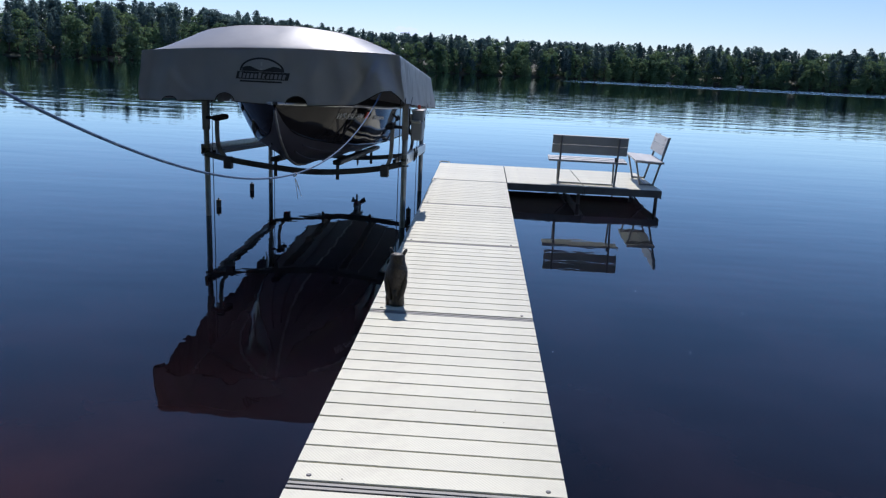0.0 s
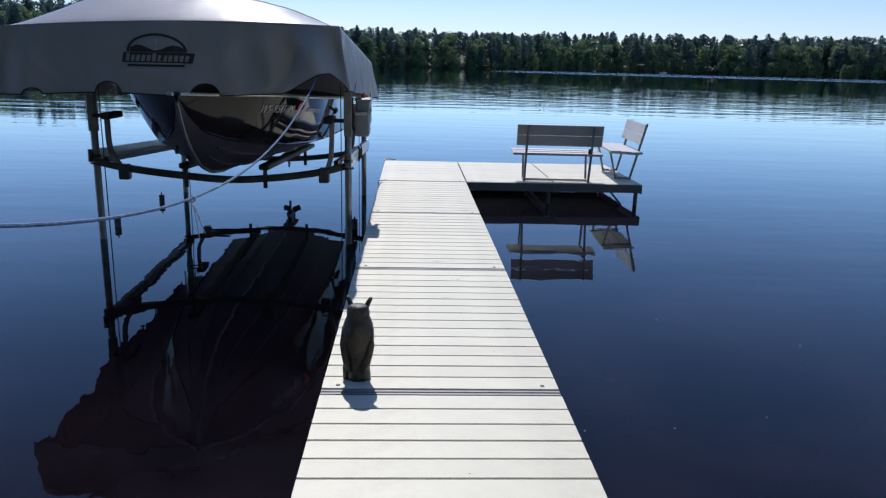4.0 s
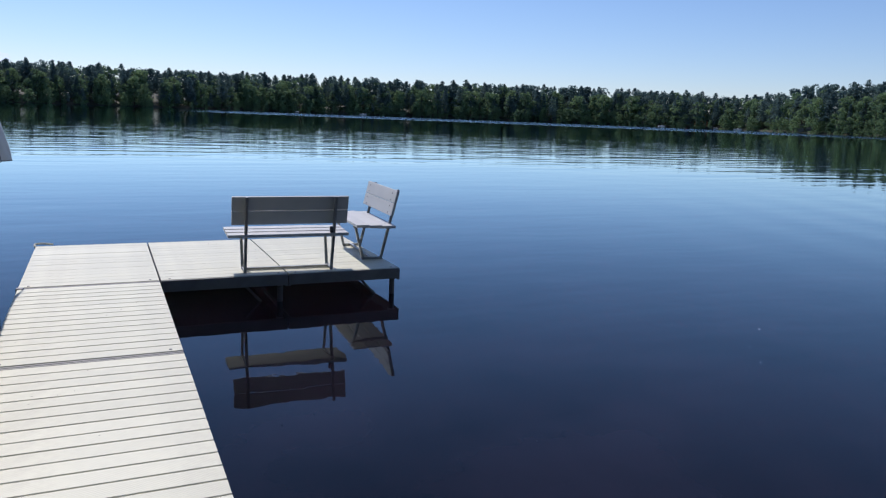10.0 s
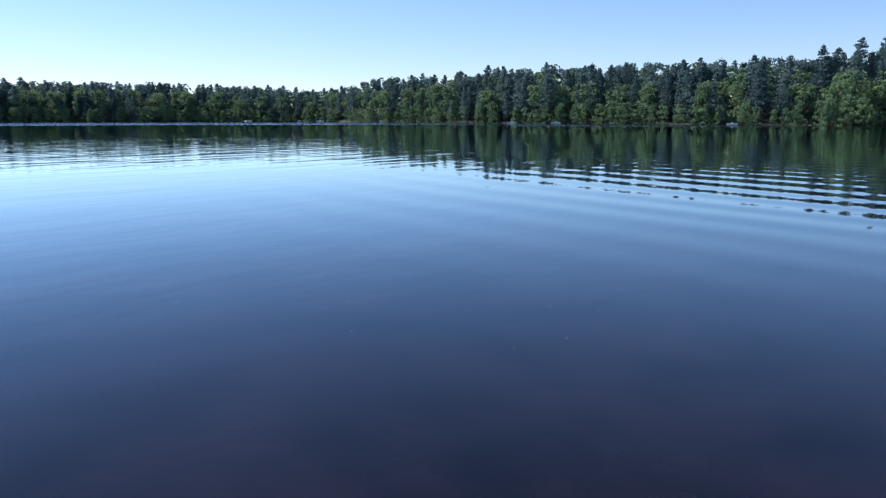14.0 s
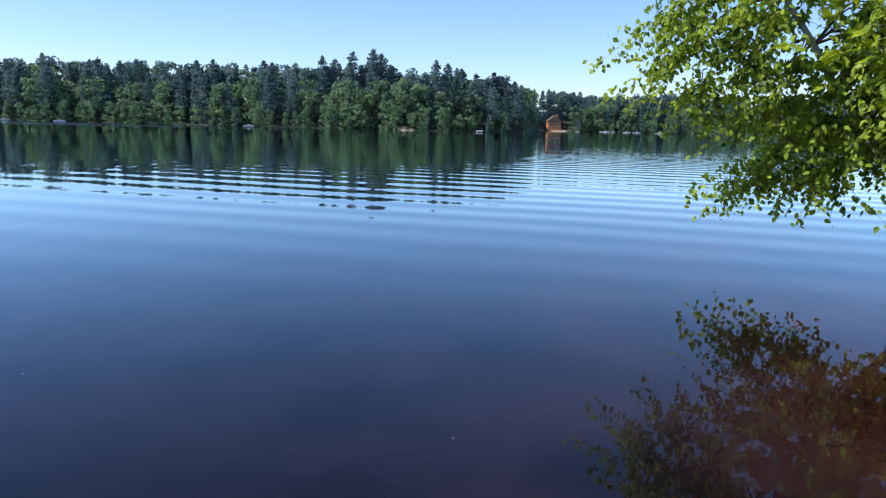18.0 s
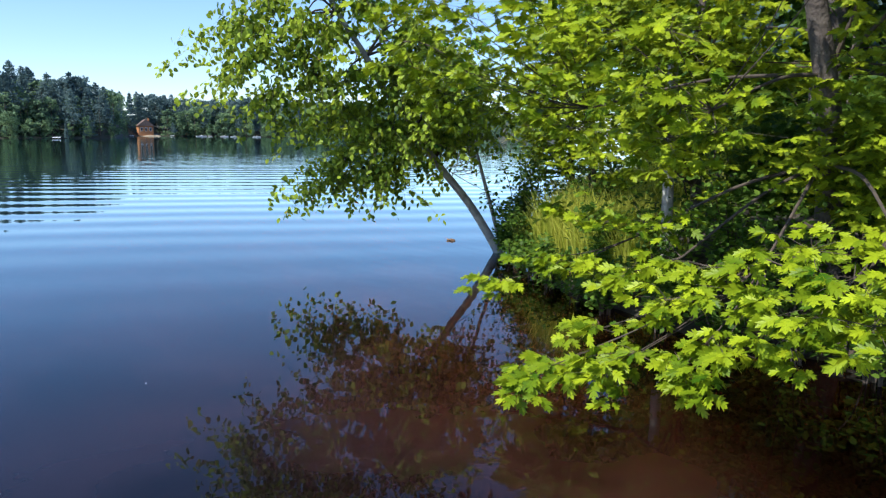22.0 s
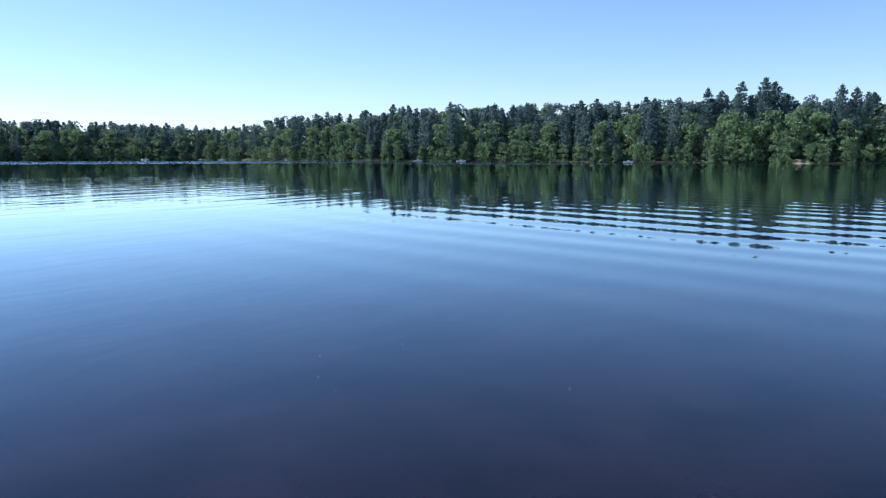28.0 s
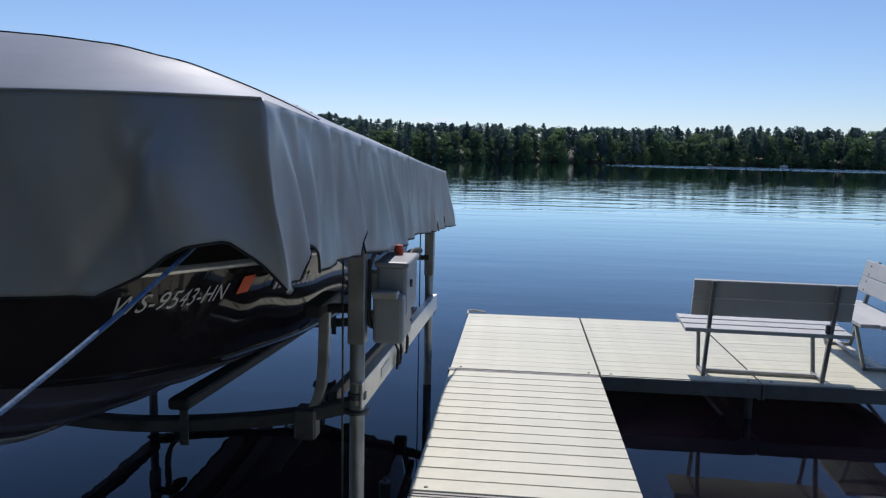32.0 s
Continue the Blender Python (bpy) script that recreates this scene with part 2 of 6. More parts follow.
def water_material():
    """Still, tea-brown lake water: a smooth surface over a dark body, with faint ripples and a train of low swells to the west."""
    m = bpy.data.materials.new("lake_water")
    m.use_nodes = True
    n, l = nodes_of(m)
    n.remove(n["Principled BSDF"])
    co = n.new("ShaderNodeTexCoord")
    deep, gloss, fres, mix = n.new("ShaderNodeSubsurfaceScattering"), n.new("ShaderNodeBsdfGlossy"), n.new("ShaderNodeFresnel"), n.new("ShaderNodeMixShader")
    deep.falloff = "BURLEY"
    deep.inputs["Scale"].default_value, deep.inputs["Radius"].default_value = 2.4, (1.6, 1.1, 1.0)
    gloss.inputs["Color"].default_value, gloss.inputs["Roughness"].default_value = (0.85, 0.96, 1.0, 1), 0.012
    fres.inputs["IOR"].default_value = 1.37
    sheen, gain = n.new("ShaderNodeMath"), n.new("ShaderNodeMath")
    sheen.operation, gain.operation, gain.use_clamp = "POWER", "MULTIPLY", True
    sheen.inputs[1].default_value, gain.inputs[1].default_value = 1.29, 1.56
    l.new(fres.outputs[0], sheen.inputs[0]), l.new(sheen.outputs[0], gain.inputs[0])
    l.new(gain.outputs[0], mix.inputs[0]), l.new(deep.outputs[0], mix.inputs[1]), l.new(gloss.outputs[0], mix.inputs[2])
    l.new(mix.outputs[0], n["Material Output"].inputs["Surface"])

    def math_node(op, a, c=None):
        q = n.new("ShaderNodeMath")
        q.operation = op
        for i, v in enumerate((a, c)):
            if v is None:
                continue
            if isinstance(v, (int, float)):
                q.inputs[i].default_value = v
            else:
                l.new(v, q.inputs[i])
        return q.outputs[0]

    def wob(scale, stretch, turn=0.0, detail=2.0):
        mp = n.new("ShaderNodeMapping")
        mp.inputs["Rotation"].default_value = (0, 0, radians(turn))
        mp.inputs["Scale"].default_value = stretch
        t = n.new("ShaderNodeTexNoise")
        t.inputs["Scale"].default_value, t.inputs["Detail"].default_value = scale, detail
        l.new(co.outputs["Object"], mp.inputs["Vector"]), l.new(mp.outputs[0], t.inputs["Vector"])
        return t.outputs["Fac"]

    # swells: bands that run across the view to the west, fading in and out
    mp = n.new("ShaderNodeMapping")
    mp.inputs["Rotation"].default_value = (0, 0, radians(18))
    l.new(co.outputs["Object"], mp.inputs["Vector"])
    wave = n.new("ShaderNodeTexWave")
    wave.inputs["Scale"].default_value, wave.inputs["Distortion"].default_value = 0.16, 3.0
    wave.inputs["Detail"].default_value, wave.inputs["Detail Scale"].default_value = 2.0, 0.35
    l.new(mp.outputs[0], wave.inputs["Vector"])
    sep = n.new("ShaderNodeSeparateXYZ")
    l.new(co.outputs["Object"], sep.inputs[0])
    east = n.new("ShaderNodeMapRange")
    east.interpolation_type = "SMOOTHSTEP"
    east.inputs["From Min"].default_value, east.inputs["From Max"].default_value = 4.0, 22.0
    l.new(sep.outputs["X"], east.inputs["Value"])
    south = n.new("ShaderNodeMapRange")
    south.interpolation_type = "SMOOTHSTEP"
    south.inputs["From Min"].default_value, south.inputs["From Max"].default_value = 26.0, 6.0
    l.new(sep.outputs["Y"], south.inputs["Value"])
    # deep water is nearly black, the shallows by the near bank are tea brown
    shoal = n.new("ShaderNodeMapRange")
    shoal.interpolation_type = "SMOOTHSTEP"
    shoal.inputs["From Min"].default_value, shoal.inputs["From Max"].default_value = 5.5, -0.6
    west = n.new("ShaderNodeMapRange")
    west.interpolation_type = "SMOOTHSTEP"
    west.inputs["From Min"].default_value, west.inputs["From Max"].default_value, west.inputs["To Max"].default_value = -0.4, -2.4, -1.8
    l.new(sep.outputs["X"], west.inputs["Value"])
    out_from_bank = math_node("ADD", sep.outputs["Y"], west.outputs[0])
    l.new(math_node("ADD", out_from_bank, math_node("MULTIPLY", wob(0.5, (1, 1, 1), 0, 4), 2.0)), shoal.inputs["Value"])
    body = n.new("ShaderNodeMixRGB")
    body.inputs[1].default_value, body.inputs[2].default_value = (0.0105, 0.0072, 0.0112, 1), (0.031, 0.0088, 0.0022, 1)
    l.new(shoal.outputs[0], body.inputs[0])
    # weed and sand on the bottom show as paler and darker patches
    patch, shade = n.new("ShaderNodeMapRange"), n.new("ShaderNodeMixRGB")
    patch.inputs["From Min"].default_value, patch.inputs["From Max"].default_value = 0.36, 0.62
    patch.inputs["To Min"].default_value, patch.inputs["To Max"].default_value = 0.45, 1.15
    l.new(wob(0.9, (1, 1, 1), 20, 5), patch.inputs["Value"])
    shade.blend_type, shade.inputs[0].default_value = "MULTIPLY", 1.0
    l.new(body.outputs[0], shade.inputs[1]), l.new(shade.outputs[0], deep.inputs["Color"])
    # body colour painted darker close to the bank, for tree shade and reflections
    bank_shade = n.new("ShaderNodeMapRange")
    bank_shade.interpolation_type = "SMOOTHSTEP"
    bank_shade.inputs["From Min"].default_value, bank_shade.inputs["From Max"].default_value = 1.1, 2.6
    bank_shade.inputs["To Min"].default_value = 0.22
    l.new(math_node("ADD", math_node("MULTIPLY", sep.outputs["X"], 0.35), math_node("ADD", sep.outputs["Y"], math_node("MULTIPLY", wob(0.7, (1, 1, 1), 40, 4), 1.6))), bank_shade.inputs["Value"])
    l.new(math_node("MULTIPLY", patch.outputs[0], bank_shade.outputs[0]), shade.inputs[2])
    swell = math_node("MULTIPLY", math_node("MULTIPLY", wave.outputs["Fac"], 0.008), math_node("MULTIPLY", east.outputs[0], south.outputs[0]))
    fine = math_node("MULTIPLY", wob(5.0, (1, 1, 1)), 0.0007)
    mid = math_node("ADD", math_node("MULTIPLY", wob(0.8, (0.35, 1.3, 1), 8, 2), 0.0045), math_node("MULTIPLY", wob(2.2, (0.5, 1.2, 1), -12, 2), 0.0012))
    height = math_node("ADD", math_node("ADD", swell, fine), mid)
    # a breeze roughens the water near the far shore, and it shines pale there
    ys, yn = n.new("ShaderNodeMapRange"), n.new("ShaderNodeMapRange")
    far = n.new("ShaderNodeVectorMath")
    far.operation = "LENGTH"
    l.new(co.outputs["Object"], far.inputs[0])
    for q, a, c in ((ys, 205.0, 245.0), (yn, 330.0, 300.0)):
        q.interpolation_type = "SMOOTHSTEP"
        q.inputs["From Min"].default_value, q.inputs["From Max"].default_value = a, c
        l.new(far.outputs["Value"], q.inputs["Value"])
    ang = math_node("ARCTAN2", sep.outputs["X"], sep.outputs["Y"])
    w1, w2 = n.new("ShaderNodeMapRange"), n.new("ShaderNodeMapRange")
    for q, a, c in ((w1, 0.05, 0.25), (w2, 1.50, 1.20)):
        q.interpolation_type = "SMOOTHSTEP"
        q.inputs["From Min"].default_value, q.inputs["From Max"].default_value = a, c
        l.new(ang, q.inputs["Value"])
    breeze = math_node("MULTIPLY", math_node("MULTIPLY", ys.outputs[0], yn.outputs[0]), math_node("MULTIPLY", w1.outputs[0], w2.outputs[0]))
    side = []
    for src_, a, c in ((far.outputs["Value"], 168.0, 205.0), (ang, 0.95, 1.12), (ang, 1.52, 1.32)):
        q = n.new("ShaderNodeMapRange")
        q.interpolation_type = "SMOOTHSTEP"
        q.inputs["From Min"].default_value, q.inputs["From Max"].default_value = a, c
        l.new(src_, q.inputs["Value"])
        side.append(q.outputs[0])
    breeze = math_node("MAXIMUM", breeze, math_node("MULTIPLY", side[0], math_node("MULTIPLY", side[1], side[2])))
    gust = math_node("MULTIPLY", math_node("MULTIPLY", wob(0.9, (1, 1, 1)), 0.5), breeze)
    height = math_node("ADD", height, gust)
    # light chop out in the open lake
    open_water = n.new("ShaderNodeMapRange")
    open_water.interpolation_type = "SMOOTHSTEP"
    open_water.inputs["From Min"].default_value, open_water.inputs["From Max"].default_value = 27.0, 40.0
    l.new(far.outputs["Value"], open_water.inputs["Value"])
    calm = n.new("ShaderNodeMapRange")
    calm.interpolation_type = "SMOOTHSTEP"
    calm.inputs["From Min"].default_value, calm.inputs["From Max"].default_value = 120.0, 70.0
    l.new(far.outputs["Value"], calm.inputs["Value"])
    chop = math_node("MULTIPLY", math_node("MULTIPLY", wob(0.7, (0.24, 1.0, 1), 5, 2), 0.030), math_node("MULTIPLY", open_water.outputs[0], calm.outputs[0]))
    height = math_node("ADD", height, chop)
    bp = n.new("ShaderNodeBump")
    bp.inputs["Strength"].default_value, bp.inputs["Distance"].default_value = 1.0, 1.0
    l.new(height, bp.inputs["Height"])
    for q in (deep, gloss, fres):
        l.new(bp.outputs[0], q.inputs["Normal"])
    return m


# the far shore as seen from the dock: turn to the left in degrees, metres to the water's edge, rise of the tree tops
SHORE = [(78, 300, .060), (45, 260, .060), (33, 250, .058), (27, 262, .068), (21, 300, .064), (10, 330, .049), (2, 355, .047), (-7, 390, .044), (-15, 420, .047),
         (-26, 440, .046), (-38, 430, .044), (-47, 390, .040), (-51, 340, .055), (-57, 300, .066), (-62, 275, .071), (-73, 245, .076), (-84, 225, .083),
         (-90, 222, .079), (-95, 232, .072), (-97.0, 245, .060), (-98.2, 370, .052), (-101, 385, .047), (-110, 380, .048), (-121, 330, .046), (-130, 260, .05)]
_sy, _sd, _st = np.array(SHORE[::-1]).T


def shore_point(yaw, more=0.0):
    d = np.interp(yaw, _sy, _sd) + more
    a = np.radians(yaw)
    return np.stack([0.1 - d * np.sin(a), 4 + d * np.cos(a)], -1)


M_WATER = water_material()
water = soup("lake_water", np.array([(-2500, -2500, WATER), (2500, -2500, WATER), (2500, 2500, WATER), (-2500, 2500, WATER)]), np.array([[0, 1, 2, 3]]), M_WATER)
tagged(water, "calm dark tea-brown lake water mirroring sky and trees", "water", kind="structure")

M_BANK = paint("forest_floor", (0.05, 0.05, 0.028), 0.9, vary=0.4, scale=0.6, bump=0.02, bump_scale=8, stain=(0.07, 0.09, 0.03), stain_scale=0.3)
_yaws = np.arange(78, -130.5, -0.5)
_v, _f = [], []
for _k, (_more, _z) in enumerate([(-4, -0.9), (0, -0.38), (4, 0.0), (20, 1.6), (60, 9.0), (400, 10), (1900, 20)]):
    _p = shore_point(_yaws, _more + rng.normal(0, 0.5 if _k < 3 else 0, len(_yaws)))
    _v.append(np.column_stack([_p, np.full(len(_p), _z) + (rng.normal(0, .12, len(_p)) if _k > 1 else 0)]))
_n = len(_yaws)
for _k in range(6):
    for _i in range(_n - 1):
        _f.append((_k * _n + _i, _k * _n + _i + 1, (_k + 1) * _n + _i + 1, (_k + 1) * _n + _i))
far_bank = soup("ground_far_shore", np.concatenate(_v), np.array(_f), M_BANK, smooth=True)
tagged(far_bank, "wooded far bank of the lake with bare earth at the waterline", "ground", kind="structure")


def clump_tree(kind, seed):
    """Corner points of the leaf clumps of one tree of height 1: puffs of foliage, each of many small faces turned outwards."""
    r = np.random.default_rng(seed)
    puffs = []  # centre, radii, faces, face size
    if kind == "pine":  # a ragged plume of flat plates on a tall stem
        bottom, top = r.uniform(0.12, 0.30), 0.97
        t, lean = bottom, r.normal(0, 0.03, 2)
        while t < top:
            f = (t - bottom) / (top - bottom)
            reach = (0.20 * (1 - f) ** 0.6 * min(1, 0.7 + 2 * f)) * r.uniform(0.75, 1.2) + 0.02
            a0, k = r.uniform(0, 6.28), int(r.integers(5, 8))
            for q in range(k):
                a, far = a0 + 6.28 * q / k + r.normal(0, 0.3), reach * r.uniform(0.7, 1.25)
                for g in (0.35, 0.75):
                    w = max(far * 0.36, 0.016)
                    puffs.append(((far * g * math.cos(a) + lean[0] * t, far * g * math.sin(a) + lean[1] * t, t + 0.22 * far * g + r.normal(0, 0.006)), (w, w, 0.012 + 0.12 * w), 8, 0.010 + 0.17 * w))
            t += r.uniform(0.035, 0.06) * (1.15 - 0.5 * f)
        puffs.append(((lean[0], lean[1], 0.975), (0.008, 0.008, 0.03), 8, 0.010))
    elif kind == "spruce":  # narrow cone with drooping tiers
        t = 0.06
        while t < 0.97:
            reach = 0.15 * (1 - t) ** 0.85 + 0.014
            a0, k = r.uniform(0, 6.28), 5
            for q in range(k):
                a = a0 + 6.28 * q / k + r.normal(0, 0.25)
                d, w = reach * r.uniform(0.45, 0.7), reach * 0.5
                puffs.append(((d * math.cos(a), d * math.sin(a), t - 0.3 * d), (w, w, 0.026), 13, 0.026))
            t += r.uniform(0.05, 0.07)
        puffs.append(((0, 0, 0.96), (0.008, 0.008, 0.04), 10, 0.010))
    else:  # rounded heads piled into an uneven dome
        low = 0.04 if kind == "leafy" else 0.25
        for q in range(34):
            z = r.uniform(low, 0.93)
            f = (z - low) / (0.97 - low)
            reach = 0.24 * math.sqrt(max(1 - (1.5 * f - 0.5) ** 2, 0.03)) * r.uniform(0.45, 1.0)
            a, w = r.uniform(0, 6.28), r.uniform(0.06, 0.105)
            puffs.append(((reach * math.cos(a), reach * math.sin(a), z), (w, w, w * 0.75), 24, 0.030))
    out = []
    for c, radii, n, size in puffs:
        d = r.normal(size=(n, 3)) + [0, 0, 0.25]
        d /= np.linalg.norm(d, axis=1, keepdims=True)
        face = d + r.normal(0, 0.45, (n, 3))
        face /= np.linalg.norm(face, axis=1, keepdims=True)
        u = np.cross(face, r.normal(size=(n, 3)))
        u /= np.linalg.norm(u, axis=1, keepdims=True)
        v = np.cross(face, u)
        at = np.array(c) + d * np.array(radii) * r.uniform(0.7, 1.05, (n, 1))
        s = size * r.uniform(0.6, 1.3, (n, 1))
        out.append(np.stack([at + s * u, at + s * (0.87 * v - 0.5 * u), at - s * (0.87 * v + 0.5 * u)], 1))
    return np.concatenate(out)


def woods(name, kinds, spots, heights, material, label):
    """A stretch of far woods in one mesh."""
    vs = []
    for (x, y, z), h, k in zip(spots, heights, kinds):
        p = k.reshape(-1, 3)
        a = rng.uniform(0, 6.28)
        c, s = math.cos(a), math.sin(a)
        w = min(h, 9.0 + 0.45 * h) * rng.uniform(0.85, 1.2)
        vs.append(np.stack([x + (p[:, 0] * c - p[:, 1] * s) * w, y + (p[:, 0] * s + p[:, 1] * c) * w, z + p[:, 2] * h], -1))
    v = np.concatenate(vs)
    ob = soup(name, v, np.arange(len(v)).reshape(-1, 3), material)
    return tagged(ob, label, "trees", kind="stuff")


# greens lifted and blued: the haze over the lake is put into them
M_HAZED_CONIFER = foliage("hazed_conifer_foliage", (0.070, 0.115, 0.122), (0.150, 0.210, 0.185), 0.32, 0.8, 0.16)
M_HAZED_BROADLEAF = foliage("hazed_broadleaf_foliage", (0.082, 0.140, 0.088), (0.205, 0.295, 0.130), 0.32, 0.8, 0.16)
M_FARTRUNK = paint("far_trunk", (0.10, 0.08, 0.065), 0.9, vary=0.3, scale=2)
PROTO = {k: [clump_tree(k, 10 + i + 100 * j) for i in range(9)] for j, k in enumerate(("pine", "spruce", "leafy", "domed"))}


def far_woods():
    rows = {"conifer": ([], [], []), "leafy": ([], [], [])}
    trunks_v, trunks_f = [], []
    yaw = 78.0
    while yaw > -129:
        d0, rise = float(np.interp(yaw, _sy, _sd)), float(np.interp(yaw, _sy, _st))
        for row, more in enumerate((-0.4, 4.5, 9.5, 15, 22, 32) if -119 < yaw < 37 else (-0.4, 9, 22)):
            d = d0 + more + rng.normal(0, 1.5)
            a = yaw + rng.normal(0, 0.35)
            x, y = 0.1 - d * math.sin(math.radians(a)), 4 + d * math.cos(math.radians(a))
            z = -0.1 + more * 0.07
            top = 1.7 + rise * d
            big = rng.random()
            if -100.5 < a < -97.9 and more < 10 or -85.9 < a < -85.0 and more < 5:
                continue
            h = (top - z) * (rng.uniform(0.55, 0.85) if row == 1 or row == 2 else rng.uniform(0.22, 0.42) if row == 0 else rng.uniform(0.82, 0.97) + 0.08 * noise.noise(Vector((yaw * 0.7, row * 0.3, 2.0))) + (0.05 if big > 0.93 else 0))
            leafy = rng.random() < (0.9 if row == 0 else 0.6 if row < 3 else 0.22)
            if abs(yaw + 85) < 3 and row < 3:
                leafy = True
            if leafy:
                rows["leafy"][0].append(PROTO["leafy"][rng.integers(9)]), rows["leafy"][1].append((x, y, z - 0.08 * h)), rows["leafy"][2].append(h)
            elif row >= 3 and big < 0.45:  # round-headed old pines
                rows["conifer"][0].append(PROTO["domed"][rng.integers(9)]), rows["conifer"][1].append((x, y, z)), rows["conifer"][2].append(h)
            else:
                kind = "pine" if rng.random() < 0.9 else "spruce"
                rows["conifer"][0].append(PROTO[kind][rng.integers(9)]), rows["conifer"][1].append((x, y, z)), rows["conifer"][2].append(h)
            if 0 < row < 4:
                w, i = 0.16, len(trunks_v)
                for q, s in ((0, 1), (0.8, 0.4)):
                    for cx, cy in ((-w, 0), (w * .5, -w * .87), (w * .5, w * .87)):
                        trunks_v.append((x + cx * s, y + cy * s, z + h * q))
                for k in range(3):
                    trunks_f.append((i + k, i + (k + 1) % 3, i + 3 + (k + 1) % 3, i + 3 + k))
        yaw -= math.degrees((3.3 if -119 < yaw < 37 else 6.0) / d0)
    # single tall pines that stand above the rest
    for a, d, h in ((-81.7, 240, 21.5), (-82.6, 242, 20.5), (-83.6, 236, 22.5), (-85.4, 236, 23.5), (-86.0, 240, 22.5), (-90.2, 232, 20.5), (-91.1, 232, 19.5), (-51.6, 350, 19), (-52.3, 348, 18.5), (-73.6, 258, 20)):
        x, y = 0.1 - d * math.sin(math.radians(a)), 4 + d * math.cos(math.radians(a))
        rows["conifer"][0].append(PROTO["pine"][rng.integers(9)]), rows["conifer"][1].append((x, y, 0.8)), rows["conifer"][2].append(h)
    woods("far_conifers", *rows["conifer"], M_HAZED_CONIFER, "dense dark pines and spruces along the far shore")
    woods("far_broadleaf_trees", *rows["leafy"], M_HAZED_BROADLEAF, "lighter green broad-leaved trees along the far shore")
    tagged(soup("far_trunks", np.array(trunks_v), np.array(trunks_f), M_FARTRUNK), "grey-brown trunks in the far woods", "trees", kind="stuff")


far_woods()

# ---- the dock ----
def decking_material():
    """Cream-white embossed decking: rows of small raised marks, a little dirt."""
    m = paint("cream_decking", (0.63, 0.605, 0.465), 0.5, vary=0.06, scale=5, per_piece=0.05, stain=(0.50, 0.465, 0.365), stain_scale=3.0)
    n, l = nodes_of(m)
    b = n["Principled BSDF"]
    co = n.new("ShaderNodeTexCoord")
    sep = n.new("ShaderNodeSeparateXYZ")
    l.new(co.outputs["Object"], sep.inputs[0])
    prod = None
    for axis, k in (("X", 330.0), ("Y", 300.0)):
        mul, si = n.new("ShaderNodeMath"), n.new("ShaderNodeMath")
        mul.operation, si.operation = "MULTIPLY", "SINE"
        mul.inputs[1].default_value = k
        l.new(sep.outputs[axis], mul.inputs[0]), l.new(mul.outputs[0], si.inputs[0])
        if prod is None:
            prod = si.outputs[0]
        else:
            t = n.new("ShaderNodeMath")
            t.operation = "MULTIPLY"
            l.new(prod, t.inputs[0]), l.new(si.outputs[0], t.inputs[1])
            prod = t.outputs[0]
    bp = n.new("ShaderNodeBump")
    bp.inputs["Strength"].default_value, bp.inputs["Distance"].default_value = 0.3, 0.0012
    l.new(prod, bp.inputs["Height"]), l.new(bp.outputs[0], b.inputs["Normal"])
    return m


M_DECK = decking_material()
M_ALU = paint("brushed_aluminium", (0.62, 0.62, 0.61), 0.38, 0.9, vary=0.1, scale=9, bump=0.0004, bump_scale=180, stain=(0.42, 0.40, 0.37), stain_scale=2.5)
M_STEEL = paint("galvanised_steel", (0.34, 0.345, 0.35), 0.45, 0.75, vary=0.25, scale=7, bump=0.0006, bump_scale=60, stain=(0.20, 0.18, 0.16), stain_scale=2)
M_DARKSTEEL = paint("weathered_dark_steel", (0.10, 0.10, 0.105), 0.5, 0.6, vary=0.3, scale=8, bump=0.0006, bump_scale=60, stain=(0.12, 0.09, 0.07), stain_scale=3)
M_FRAME = paint("dull_grey_dock_frame", (0.13, 0.13, 0.135), 0.5, 0.25, vary=0.2, scale=5, bump=0.0005, bump_scale=90, stain=(0.10, 0.09, 0.08), stain_scale=2)
M_STRIP = paint("worn_grey_joint_strip", (0.26, 0.25, 0.23), 0.6, 0.1, vary=0.2, scale=9, bump=0.0006, bump_scale=90)
M_RUBBER = paint("black_rubber", (0.02, 0.02, 0.02), 0.7, vary=0.3, scale=20)
HALF = 0.618


def leg(t, x, y, brace):
    b = bmesh.new()
    lathe(b, [(0.030, -2.0), (0.030, -0.02)], 14, Matrix.Translation((x, y, 0)))
    pipe = part("leg", b, M_DARKSTEEL, t, "round steel leg standing in the lake", smooth=True)
    b = bmesh.new()
    box(b, (x - 0.036, y - 0.036, -0.13), (x + 0.036, y + 0.036, -0.05), 0.006)
    part("leg_holder", b, M_STEEL, pipe)
    if brace:
        b = bmesh.new()
        sweep(b, [(x - 0.02, y + 0.02, -0.48), (x - 0.20, y + 0.05, -0.30), (x - 0.36, y + 0.06, -0.125)], 0.014, 8)
        part("brace", b, M_DARKSTEEL, pipe)


